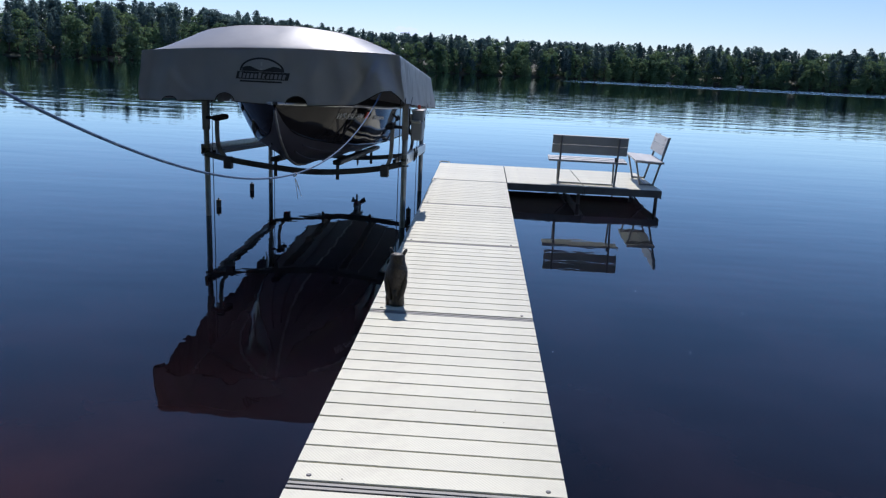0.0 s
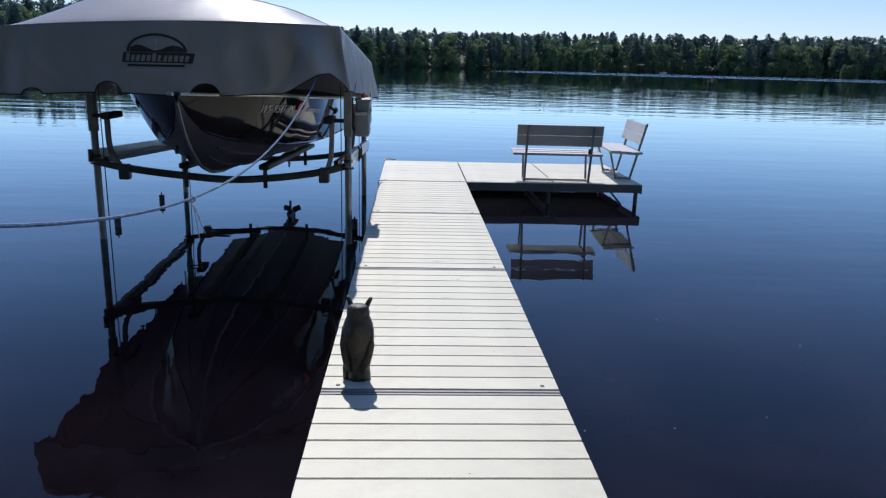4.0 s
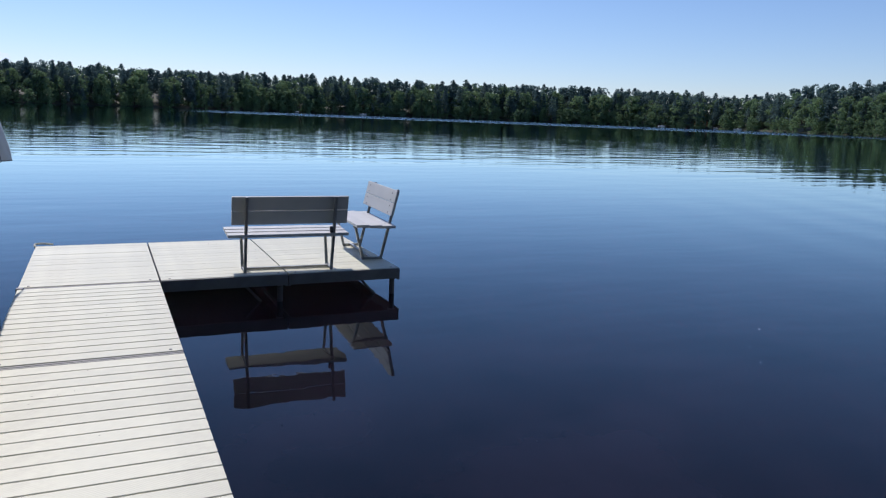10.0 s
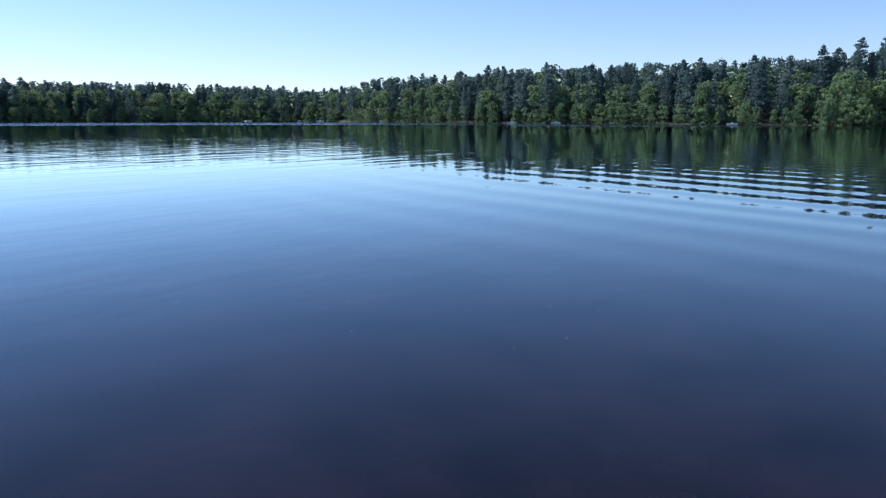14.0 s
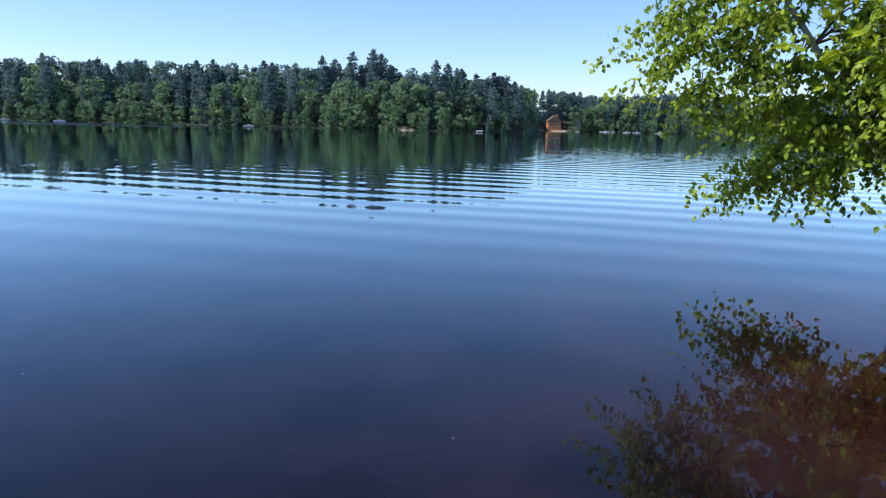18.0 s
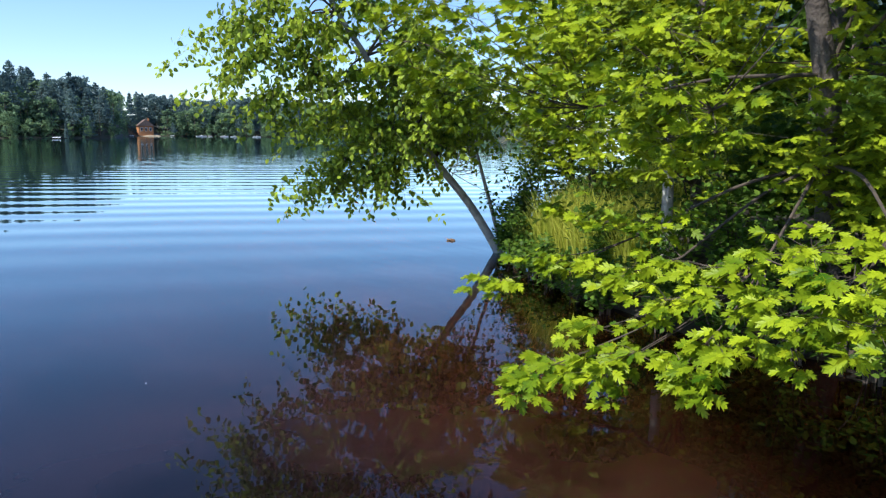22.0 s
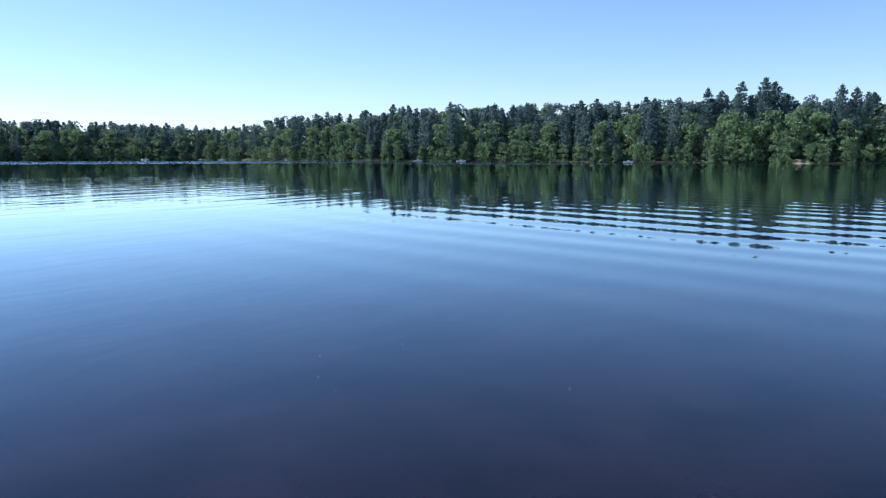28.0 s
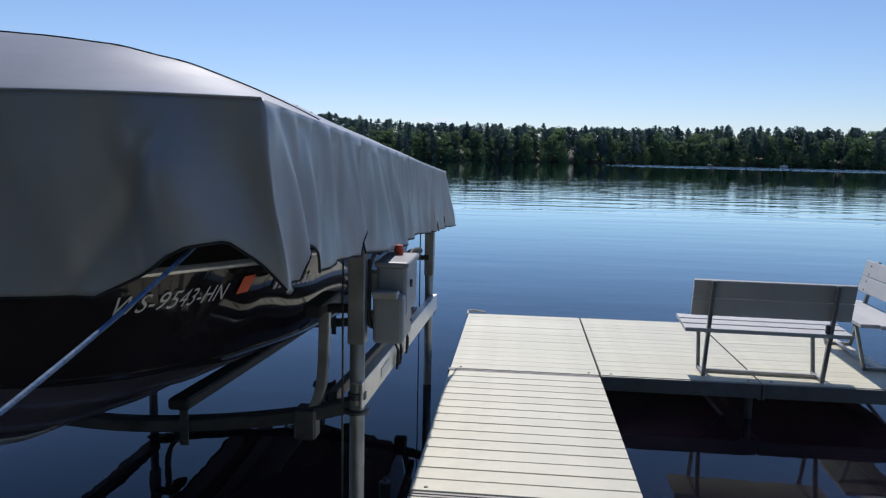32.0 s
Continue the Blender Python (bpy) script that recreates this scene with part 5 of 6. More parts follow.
def leaf_shape(kind):
    """A leaf along +y, flat in xy: strips either side of the midrib."""
    if kind == "oak":  # deep lobes with forked tips on a thin blade
        flat = [(0, .06), (0, .30), (0, .56), (0, .80)]
        quads = []
        for g in (-1, 1):
            for lo, tip, shoulder, fork in ((0, (.19, .36), (.15, .21), None), (1, (.30, .72), (.20, .40), (.37, .55)), (2, (.22, .96), (.13, .66), None)):
                i = len(flat)
                flat += [(g * tip[0], tip[1]), (g * shoulder[0], shoulder[1])]
                q = (lo, i + 1, i, lo + 1)
                quads.append(q if g > 0 else q[::-1])
                if fork:
                    flat.append((g * fork[0], fork[1]))
                    mid = len(flat)
                    flat.append((g * 0.24, 0.52))
                    q = (i + 1, mid - 1, mid, i + 1 - 1)
                    quads.append(q if g > 0 else q[::-1])
        i = len(flat)
        flat += [(-.10, .90), (0, 1.06), (.10, .90), (-.008, -.12), (.008, -.12)]
        quads += [(3, i + 2, i + 1, i), (i + 3, i + 4, 0, 0)]
        quads = [q for q in quads if len(set(q)) == 4]
        v = [(x, y, 0.16 * abs(x) - 0.16 * y * y) for x, y in flat]
        return np.array(v, float), np.array(quads)
    out = [(0, .015), (.18, .26), (.45, .36), (.75, .20), (1, .004)]
    v, f = [], []
    for s, w in out:
        v += [(-w, s, 0.09 * w - 0.10 * s * s), (0, s, -0.10 * s * s), (w, s, 0.09 * w - 0.10 * s * s)]
    for i in range(len(out) - 1):
        a = 3 * i
        f += [(a, a + 1, a + 4, a + 3), (a + 1, a + 2, a + 5, a + 4)]
    return np.array(v, float), np.array(f)


def leaves(name, shape, at, axis, up, size, material, parent, label=""):
    """Leaves at points, each along its axis, turned to face up."""
    v, f = shape
    axis = axis / np.linalg.norm(axis, axis=1, keepdims=True)
    side = np.cross(axis, up)
    side /= np.linalg.norm(side, axis=1, keepdims=True) + 1e-9
    top = np.cross(side, axis)
    pts = at[:, None] + size[:, None, None] * (v[None, :, 0:1] * side[:, None] + v[None, :, 1:2] * axis[:, None] + v[None, :, 2:3] * top[:, None])
    n = len(at)
    faces = (f[None] + (np.arange(n) * len(v))[:, None, None]).reshape(-1, 4)
    return tagged(soup(name, pts.reshape(-1, 3), faces, material, parent), label, kind="stuff")


def twigs(lines, radius, material, parent):
    """All thin twigs of a tree in one mesh: each a three-sided tube along its points."""
    v, f = [], []
    for pts in lines:
        k = len(pts)
        for i, p in enumerate(pts):
            r = radius * (1 - 0.6 * i / (k - 1))
            for a in (0.0, 2.1, 4.2):
                v.append((p[0] + r * math.cos(a), p[1] + r * math.sin(a), p[2] + 0.4 * r * math.sin(2 * a)))
        base = len(v) - 3 * k
        for i in range(k - 1):
            for q in range(3):
                f.append((base + 3 * i + q, base + 3 * i + (q + 1) % 3, base + 3 * i + 3 + (q + 1) % 3, base + 3 * i + 3 + q))
    return tagged(soup("fine_branching", np.array(v), np.array(f), material, parent), "thin dark twigs", kind="stuff")


def limb(t, name, pts, r0, r1, material, sides=8):
    p = smoothed(pts, 5)
    b = bmesh.new()
    sweep(b, p, [r0 + (r1 - r0) * (i / (len(p) - 1)) ** 0.8 for i in range(len(p))], sides)
    return part(name, b, material, t, smooth=True)


# clumps of oak leaves hanging out over the water: place and spread
OAK_HIGH = [(6.77, -.02, 2.58), (6.36, -.24, 2.34), (5.94, -.41, 2.53), (5.74, -.61, 2.11), (6.32, -.57, 1.95), (5.29, -.54, 2.68), (5.13, -.68, 2.24), (5.45, -.81, 1.80), (4.65, -.6, 2.57),
            (4.47, -.76, 2.16), (4.15, -.63, 2.52), (4.17, -.83, 1.98), (4.13, -1.21, 1.77), (4.69, -1.24, 1.71),
            (6.69, .28, 2.92), (6.33, .05, 2.95), (6.09, -.18, 2.80), (7.05, .0, 2.42), (5.57, -.37, 2.95), (6.9, -.3, 2.15), (5.0, -.5, 3.0)]
# upper crown over the bank, added out of sight to shade leaves and water
OAK_SHADE_TOP = [(0.9 + 0.40 * (k % 7) + 0.2 * math.sin(k * 2.3), -0.8 - 0.40 * (k % 5) + 0.15 * math.cos(k * 1.7), 3.15 + 0.5 * (k // 7) + 0.25 * math.sin(k * 3.1)) for k in range(42)]
OAK_LOW = [(6.15, -1.3, .85), (5.3, -1.2, .82), (4.58, -1.1, .85), (5.49, -.5, .48), (5.65, -.1, .34), (4.81, -.45, .48), (4.32, -.5, .55), (3.97, .13, .30), (3.96, .56, .10), (4.0, .82, .02),
           (3.6, .5, .10), (3.47, .25, .25), (3.6, -.15, .48), (3.17, .15, .22), (3.47, -.44, .72), (2.99, .02, .38), (2.84, -.10, .66)]
OAK_NEAR = [(2.61, -.05, .42), (2.61, -.2, .95), (2.4, -.07, .65), (2.25, -.06, .85), (2.1, -.02, .62), (2.3, -.7, .55), (2.9, -.7, .8), (1.95, -.5, 1.0)]


def oak():
    t = thing("red_oak", pose(4.3, -3.3, 0.2), "red oak with bright green lobed leaves leaning over the water", "tree")
    inv = t.matrix_basis.inverted()
    base = Vector((0, 0, -0.3))
    fork = Vector((-0.15, 0.5, 1.6))
    limb(t, "trunk", [base, (0.0, 0.15, 0.6), fork, (-0.1, 0.9, 3.0), (0.1, 1.1, 4.6)], 0.16, 0.07, M_BARK, 12)
    clumps = [(c, 0.45, 1.5) for c in OAK_SHADE_TOP] + [(c, 0.27, 1.0) for c in OAK_HIGH] + [((c[0] + 0.10, c[1] - 0.12, c[2] + (0.08 if c[2] > 0.4 else 0.0)), 0.14, 1.0) for c in OAK_LOW] + [((c[0] + 0.05, c[1] - 0.1, c[2] + 0.12), 0.20, 0.95) for c in OAK_NEAR]
    at, axis, up, size = [], [], [], []
    thin = []
    hubs = [np.array(inv @ Vector(h)) for h in ((5.7, -1.25, 2.0), (4.3, -1.35, 1.95), (5.4, -1.75, 0.75), (4.4, -1.2, 0.7), (3.4, -0.95, 0.85), (2.6, -1.1, 1.15), (1.8, -2.4, 4.3), (3.0, -2.2, 4.8))]
    for h in hubs:
        rise = Vector((0, 0.1, 0.5 if h[2] > 1.4 else -0.3))
        limb(t, "bough", [tuple(fork + rise), tuple((np.array(fork + rise) + h) / 2 + np.array([0, -0.1, 0.12])), tuple(h)], 0.022, 0.010, M_TWIG, 8)
    for c, spread, k in clumps:
        c = np.array(inv @ Vector(c))
        start = min(hubs, key=lambda h: np.linalg.norm(h - c))
        mid = (start + c) / 2 + np.array([0, -0.03, -0.05])
        limb(t, "limb", [tuple(start), tuple(mid), tuple(c)], 0.008, 0.003, M_TWIG, 6)
        out = c - start
        out[2] *= 0.4
        out /= np.linalg.norm(out)
        for _ in range(15 if spread > 0.25 else 11):
            tip = c + rng.normal(0, 1, 3) * np.array([spread, spread, spread * 0.42])
            tip[2] = max(tip[2], -0.36)
            thin.append([c, (c + tip) / 2 + np.array([0, 0, 0.015]), tip])
            n = rng.integers(6, 9)
            turn = rng.uniform(0, 6.28)
            lean = out * 0.6 + np.array([0, 0.25, 0])
            for q in range(n):
                a = turn + 6.28 * q / n + rng.normal(0, 0.2)
                d = np.array([math.cos(a), math.sin(a), rng.normal(-0.22, 0.22)]) + lean
                at.append(tip + 0.02 * d), axis.append(d)
                up.append(np.array([0, 0.55, 1.0]) + rng.normal(0, 0.75, 3)), size.append(rng.uniform(0.08, 0.165) * k)
    leaves("crown", leaf_shape("oak"), np.array(at), np.array(axis), np.array(up), np.array(size), M_OAKLEAF, t, "bright green lobed oak leaves")
    twigs(thin, 0.004, M_TWIG, t)


oak()

BIRCH_CLUMPS = [(10.91, 0.83, 3.11), (10.73, 0.47, 3.44), (10.91, 0.65, 2.65), (10.55, 0.21, 2.81), (10.14, 0.14, 3.15), (10.27, -0.41, 3.14), (10.34, -0.77, 2.53),
                (10.33, -0.17, 2.42), (10.55, -0.52, 1.9), (10.35, -0.86, 2.0), (11.0, -0.86, 1.16), (11.44, -0.86, 0.81), (10.6, -1.17, 1.53), (10.82, -1.24, 1.04),
                (10.11, -1.3, 1.63), (10.36, -1.43, 1.15), (10.08, -1.48, 2.64), (9.92, -1.6, 3.19), (10.2, -0.13, 3.87), (10.06, -0.94, 3.56), (10.73, 0.5, 2.05)]


def birch():
    t = thing("paper_birch", pose(10.62, -3.60, -0.25), "white-barked birch leaning out over the lake with drooping leaves", "tree")
    inv = t.matrix_basis.inverted()

    def loc(p):
        return tuple(inv @ Vector(p))

    stem = [(10.5, -3.62, -0.36), (10.6, -3.5, -0.08), (10.71, -3.07, 0.59), (10.69, -2.39, 1.31), (10.54, -1.93, 1.82), (10.43, -1.41, 2.31), (10.26, -0.95, 2.86), (10.19, -0.47, 3.44), (10.22, -0.15, 4.02), (10.38, 0.21, 4.62)]
    limb(t, "trunk", [loc(p) for p in stem], 0.088, 0.025, M_BIRCH, 12)
    limb(t, "second_stem", [loc(p) for p in ((10.60, -3.70, -0.2), (10.72, -3.62, 0.3), (10.93, -3.47, 1.15), (11.09, -3.38, 1.74), (11.25, -3.3, 2.32), (11.46, -3.18, 3.1))], 0.045, 0.015, M_BIRCH, 8)
    at, axis, up, size = [], [], [], []
    thin = []
    line = np.array(stem)
    for c in BIRCH_CLUMPS + [(10.37, -2.2, 2.51), (10.86, -2.91, 1.99), (10.46, -1.93, 3.41), (10.1, -2.2, 3.05), (10.46, -0.67, 4.31), (10.64, 0.32, 4.58), (10.28, -2.29, 1.74),
                             (11.14, -3.0, 2.37), (10.86, -3.29, 2.85), (11.14, -3.29, 1.6), (11.43, -3.58, 2.18), (10.1, -1.47, 2.14), (9.72, -1.73, 2.43), (9.72, -2.11, 1.99),
                             (9.7, -1.37, 2.72), (9.12, -1.97, 2.68), (9.88, -2.88, 2.15), (10.37, -1.38, 1.74)]:
        c = np.array(c)
        near = line[np.argmin(np.linalg.norm(line[3:] - c - [0, 0, 0.3], axis=1)) + 3]
        mid = (near + c) / 2 + np.array([0, 0, 0.28])
        limb(t, "limb", [loc(near), loc(mid), loc(c)], 0.022, 0.005, M_TWIG, 6)
        for _ in range(19):
            tip = c + rng.normal(0, 1, 3) * np.array([0.46, 0.50, 0.20])
            m2 = mid * 0.35 + c * 0.65
            thin.append([loc(m2 + (tip - m2) * f + np.array([0, 0, -0.22 * f * f])) for f in (0, 0.4, 0.75, 1.05)])
            n = 25
            for q in range(n):
                f = rng.uniform(0.2, 1.1)
                p = m2 + (tip - m2) * f + np.array([0, 0, -0.22 * f * f]) + rng.normal(0, 0.045, 3)
                at.append(np.array(loc(p))), axis.append(np.array([rng.normal(0, 0.6), rng.normal(0, 0.6), rng.uniform(-1.2, -0.1)]))
                up.append(np.array([0, 0.6, 0.7]) + rng.normal(0, 0.6, 3)), size.append(rng.uniform(0.07, 0.11))
    leaves("crown", leaf_shape("round"), np.array(at), np.array(axis), np.array(up), np.array(size), M_BIRCHLEAF, t, "small drooping green birch leaves")
    twigs(thin, 0.005, M_TWIG, t)
    # bare twigs under the crown
    for k in range(14):
        a = np.array([11.0, -3.0, 1.25]) + rng.normal(0, 0.15, 3)
        e = a + np.array([rng.normal(-0.1, 0.4), rng.normal(-0.3, 0.4), rng.normal(0.25, 0.3)])
        limb(t, "dead_twig", [loc(a), loc((a + e) / 2 + rng.normal(0, 0.06, 3)), loc(e)], 0.009, 0.003, M_DEADWOOD, 5)


birch()


def shrub(x, y, z, r, h, n, material, label, leaf=0.07):
    t = thing("shore_shrub", pose(x, y, z), label, "shrub", "shore shrubs")
    at, axis, up, size = [], [], [], []
    for k in range(7):
        a = rng.uniform(0, 6.28)
        e = np.array([math.cos(a) * r * rng.uniform(0.3, 0.8), math.sin(a) * r * rng.uniform(0.3, 0.8), h * rng.uniform(0.55, 1)])
        limb(t, "stem", [(0.05 * math.cos(a), 0.05 * math.sin(a), -0.05), tuple(e * [0.4, 0.4, 0.55]), tuple(e)], 0.012, 0.003, M_TWIG, 5)
        for _ in range(n // 7):
            f = rng.uniform(0.25, 1.1)
            p = e * [f, f, f ** 0.8] + rng.normal(0, 0.16, 3) * [r, r, h * 0.6]
            p[2] = max(p[2], 0.02)
            at.append(p), axis.append(np.array([rng.normal(0, 1), rng.normal(0, 1), rng.normal(0.1, 0.4)])), up.append(np.array([0, 0.4, 1]) + rng.normal(0, 0.4, 3)), size.append(leaf * rng.uniform(0.7, 1.3))
    leaves("foliage", leaf_shape("round"), np.array(at), np.array(axis), np.array(up), np.array(size), material, t)


for _x, _y, _z, _r, _h, _n in ((10.35, -3.75, -0.1, 0.6, 1.2, 900), (9.8, -3.55, -0.1, 0.6, 0.9, 800), (9.2, -3.3, -0.15, 0.55, 0.7, 700), (10.9, -4.3, 0, 0.8, 1.7, 900), (9.6, -4.4, 0.1, 0.9, 1.6, 1000),
                               (8.6, -3.9, 0.1, 0.8, 1.4, 1000), (7.0, -3.0, 0.0, 0.7, 0.9, 800), (6.2, -2.9, 0.0, 0.8, 1.2, 900), (5.2, -2.9, 0.0, 0.9, 1.5, 1000), (4.3, -2.7, -0.05, 0.9, 1.3, 1000),
                               (3.4, -3.3, 0.0, 0.9, 1.6, 1000), (2.4, -4.3, 0.0, 1.0, 1.7, 900), (6.6, -4.6, 0.3, 1.1, 2.0, 1000), (5.0, -4.8, 0.3, 1.2, 2.3, 1000), (3.4, -5.2, 0.3, 1.3, 2.4, 1000), (8.0, -5.6, 0.4, 1.2, 2.2, 900),
                               (13.2, -10.2, 0.3, 1.6, 2.9, 1100), (15.2, -12.2, 0.3, 1.8, 3.4, 1100), (11.6, -8.8, 0.3, 1.5, 2.7, 1100), (17.5, -14.5, 0.3, 2.0, 3.8, 1000), (12.6, -12.5, 0.4, 1.8, 4.0, 1000), (9.7, -7.2, 0.4, 1.3, 2.7, 1000), (8.4, -7.6, 0.4, 1.3, 2.9, 1000), (7.0, -8.2, 0.5, 1.4, 3.0, 1000), (10.8, -6.6, 0.3, 1.2, 2.2, 900), (8.7, -3.0, -0.25, 0.45, 0.5, 500), (8.0, -2.8, -0.25, 0.5, 0.55, 500), (7.2, -2.6, -0.25, 0.5, 0.55, 500), (6.5, -2.4, -0.25, 0.5, 0.6, 500), (9.9, -3.4, -0.25, 0.4, 0.6, 400), (5.6, -2.3, -0.25, 0.5, 0.7, 500),
                               (9.1, -2.95, -0.33, 0.4, 0.45, 420), (8.4, -2.7, -0.33, 0.45, 0.5, 420), (7.7, -2.42, -0.33, 0.45, 0.5, 420), (6.9, -2.2, -0.33, 0.45, 0.55, 420), (6.2, -2.05, -0.33, 0.45, 0.55, 420), (5.4, -2.05, -0.33, 0.5, 0.6, 420), (4.7, -2.1, -0.33, 0.5, 0.6, 420), (4.0, -2.3, -0.33, 0.5, 0.7, 420), (10.2, -3.55, -0.33, 0.4, 0.6, 380), (3.3, -2.35, -0.33, 0.5, 0.7, 420), (2.7, -2.8, -0.33, 0.5, 0.8, 420)):
    shrub(_x, _y, _z, _r, _h, _n, M_SHRUB if _h < 2.5 else M_BIRCHLEAF, "dense green leafy shrub at the water's edge", 0.07 if _h < 2.5 else 0.13)


def grass():
    """Tall pale grass on the bank."""
    n = 9000
    x = rng.uniform(6.6, 9.6, n)
    y = -2.75 - np.abs(rng.normal(0, 0.45, n)) - 0.16 * (x - 6.6)
    z = np.clip(0.25 * (-2.7 - y), -0.3, 0.5) - 0.15
    h = rng.uniform(0.35, 0.95, n) * np.where(x > 8.9, 0.6, 1)
    # the meadow strip behind the birch
    k, u, inland = n // 2, rng.uniform(0, 1, n // 2), np.abs(rng.normal(0, 1.3, n // 2)) + 0.15
    x[:k], y[:k] = 9.6 + 4.4 * u - 0.7 * inland, -3.5 - 4.6 * u - 0.7 * inland
    z[:k], h[:k] = np.interp(inland, [0, 0.4, 0.9, 2, 5], [-0.35, -0.14, 0.04, 0.26, 0.55]), rng.uniform(0.5, 1.15, k)
    a = rng.uniform(0, 6.28, n)
    w = rng.uniform(0.006, 0.013, n)
    lean = rng.normal(0, 0.22, (n, 2)) * h[:, None]
    s = np.stack([np.cos(a) * w, np.sin(a) * w, 0 * a], -1)
    p0 = np.stack([x, y, z], -1)
    p1 = p0 + np.stack([lean[:, 0] * 0.35, lean[:, 1] * 0.35, h * 0.6], -1)
    p2 = p0 + np.stack([lean[:, 0], lean[:, 1], h], -1)
    v = np.stack([p0 - s, p0 + s, p1 - s * 0.8, p1 + s * 0.8, p2 - s * 0.1, p2 + s * 0.1], 1).reshape(-1, 3)
    f = (np.array([[0, 1, 3, 2], [2, 3, 5, 4]])[None] + (np.arange(n) * 6)[:, None, None]).reshape(-1, 4)
    tagged(soup("shore_grass", v, f, M_GRASS), "tall yellow-green grass along the bank", "grass", kind="stuff")


grass()


def stem_tree(name, x, y, z, h, r, material, label, boughs=0):
    t = thing(name, pose(x, y, z), label, "tree")
    limb(t, "trunk", [(0, 0, -0.3), (0.03, 0.02, h * 0.4), (0.08 * h / 8, -0.05, h)], r, r * 0.6, material, 12)
    if boughs:
        at, axis, up, size = [], [], [], []
        for k in range(boughs):
            zz = h * (0.22 + 0.75 * k / boughs)
            a = rng.uniform(0, 6.28)
            L = rng.uniform(1.3, 2.6)
            e = np.array([math.cos(a) * L, math.sin(a) * L, zz + rng.normal(0, 0.2)])
            limb(t, "bough", [(0, 0, zz), tuple((e + [0, 0, zz]) / 2 * [1, 1, 1] + [0, 0, 0.1]), tuple(e)], 0.04, 0.01, material, 6)
            for _ in range(60):
                f = rng.uniform(0.35, 1.1)
                p = np.array([e[0] * f, e[1] * f, zz + (e[2] - zz) * f]) + rng.normal(0, 0.16, 3)
                at.append(p), axis.append(rng.normal(0, 1, 3) + [0, 0, 0.3]), up.append(rng.normal(0, 1, 3)), size.append(rng.uniform(0.12, 0.2))
        leaves("needles", leaf_shape("round"), np.array(at), np.array(axis), np.array(up), np.array(size), M_HAZED_CONIFER, t)
    return t


stem_tree("birch_stem", 6.3, -3.1, 0.3, 7.5, 0.075, M_BIRCH, "slim pale birch trunk among the shoreline leaves")
stem_tree("white_pine", 6.85, -6.95, 0.6, 12, 0.25, M_BARK, "old pine with a thick grey trunk and bare boughs", 16)
stem_tree("white_pine", 5.3, -9.5, 0.8, 13, 0.2, M_BARK, "tall pine standing back from the shore", 18)
stem_tree("white_pine", 9.2, -10.5, 0.8, 12, 0.2, M_BARK, "tall pine standing back from the shore", 16)
stem_tree("white_pine", 4.2, -7.2, 0.6, 11, 0.13, M_BARK, "slim pine trunk in the shade", 12)


def leafy_tree(x, y, h, r, crowns, label, leaf=0.13, loose=0.15, material=None):
    """A broad-leaved tree of the shore: heads of lobed leaves on limbs."""
    t = thing("shore_maple", pose(x, y, 0.2), label, "tree", "shore maples")
    limb(t, "trunk", [(0, 0, -0.3), (0.05, 0.1, h * 0.4), (0.0, 0.2, h)], r, r * 0.35, M_BARK, 10)
    at, axis, up, size = [], [], [], []
    for cx, cy, cz, rx, ry, rz, n in crowns:
        c = np.array([cx - x, cy - y, cz - 0.2])
        start = np.array([0.02, 0.1, min(max(c[2] - 0.6, 0.5), h * 0.9)])
        for k in range(n):
            d = rng.normal(size=3)
            d /= np.linalg.norm(d)
            e = c + d * np.array([rx, ry, rz]) * rng.uniform(0.35, 1.0)
            if k % 4 == 0:
                limb(t, "limb", [tuple(start), tuple((start + e) / 2 + [0, 0, 0.15]), tuple(e)], 0.022, 0.005, M_TWIG, 5)
            for _ in range(9):
                tip = e + rng.normal(0, loose, 3)
                turn = rng.uniform(0, 6.28)
                for q in range(5):
                    a = turn + 1.256 * q
                    at.append(tip), axis.append(np.array([math.cos(a), math.sin(a) + 0.3, rng.normal(-0.25, 0.25)]))
                    up.append(np.array([0, 0.6, 1]) + rng.normal(0, 0.7, 3)), size.append(rng.uniform(0.7, 1.2) * leaf)
    leaves("crown", leaf_shape("oak"), np.array(at), np.array(axis), np.array(up), np.array(size), material or M_MAPLELEAF, t, "bright green lobed leaves")


leafy_tree(6.5, -3.9, 5.0, 0.09, ((6.6, -3.1, 2.6, 1.5, 0.7, 0.9, 24), (5.6, -2.6, 3.2, 1.3, 0.8, 0.8, 34), (7.3, -3.0, 3.6, 1.4, 0.8, 0.9, 34), (6.2, -2.7, 1.7, 1.3, 0.5, 0.5, 26)), "young broad-leaved tree with sunlit green crown on the bank")
leafy_tree(9.0, -4.4, 5.0, 0.08, ((8.8, -3.7, 2.1, 1.2, 0.7, 0.8, 30), (9.6, -3.9, 3.2, 1.2, 0.7, 0.9, 30), (8.3, -3.6, 3.2, 1.0, 0.6, 0.8, 26)), "slender broad-leaved tree behind the leaning birch")
leafy_tree(3.2, -4.4, 5.5, 0.10, ((3.6, -2.6, 1.6, 1.1, 0.6, 0.7, 30), (4.6, -2.8, 2.6, 1.2, 0.7, 0.7, 17), (2.5, -2.7, 1.5, 0.9, 0.6, 0.8, 30), (3.2, -2.8, 3.6, 1.4, 0.8, 0.6, 16)), "broad-leaved tree shading the water's edge")


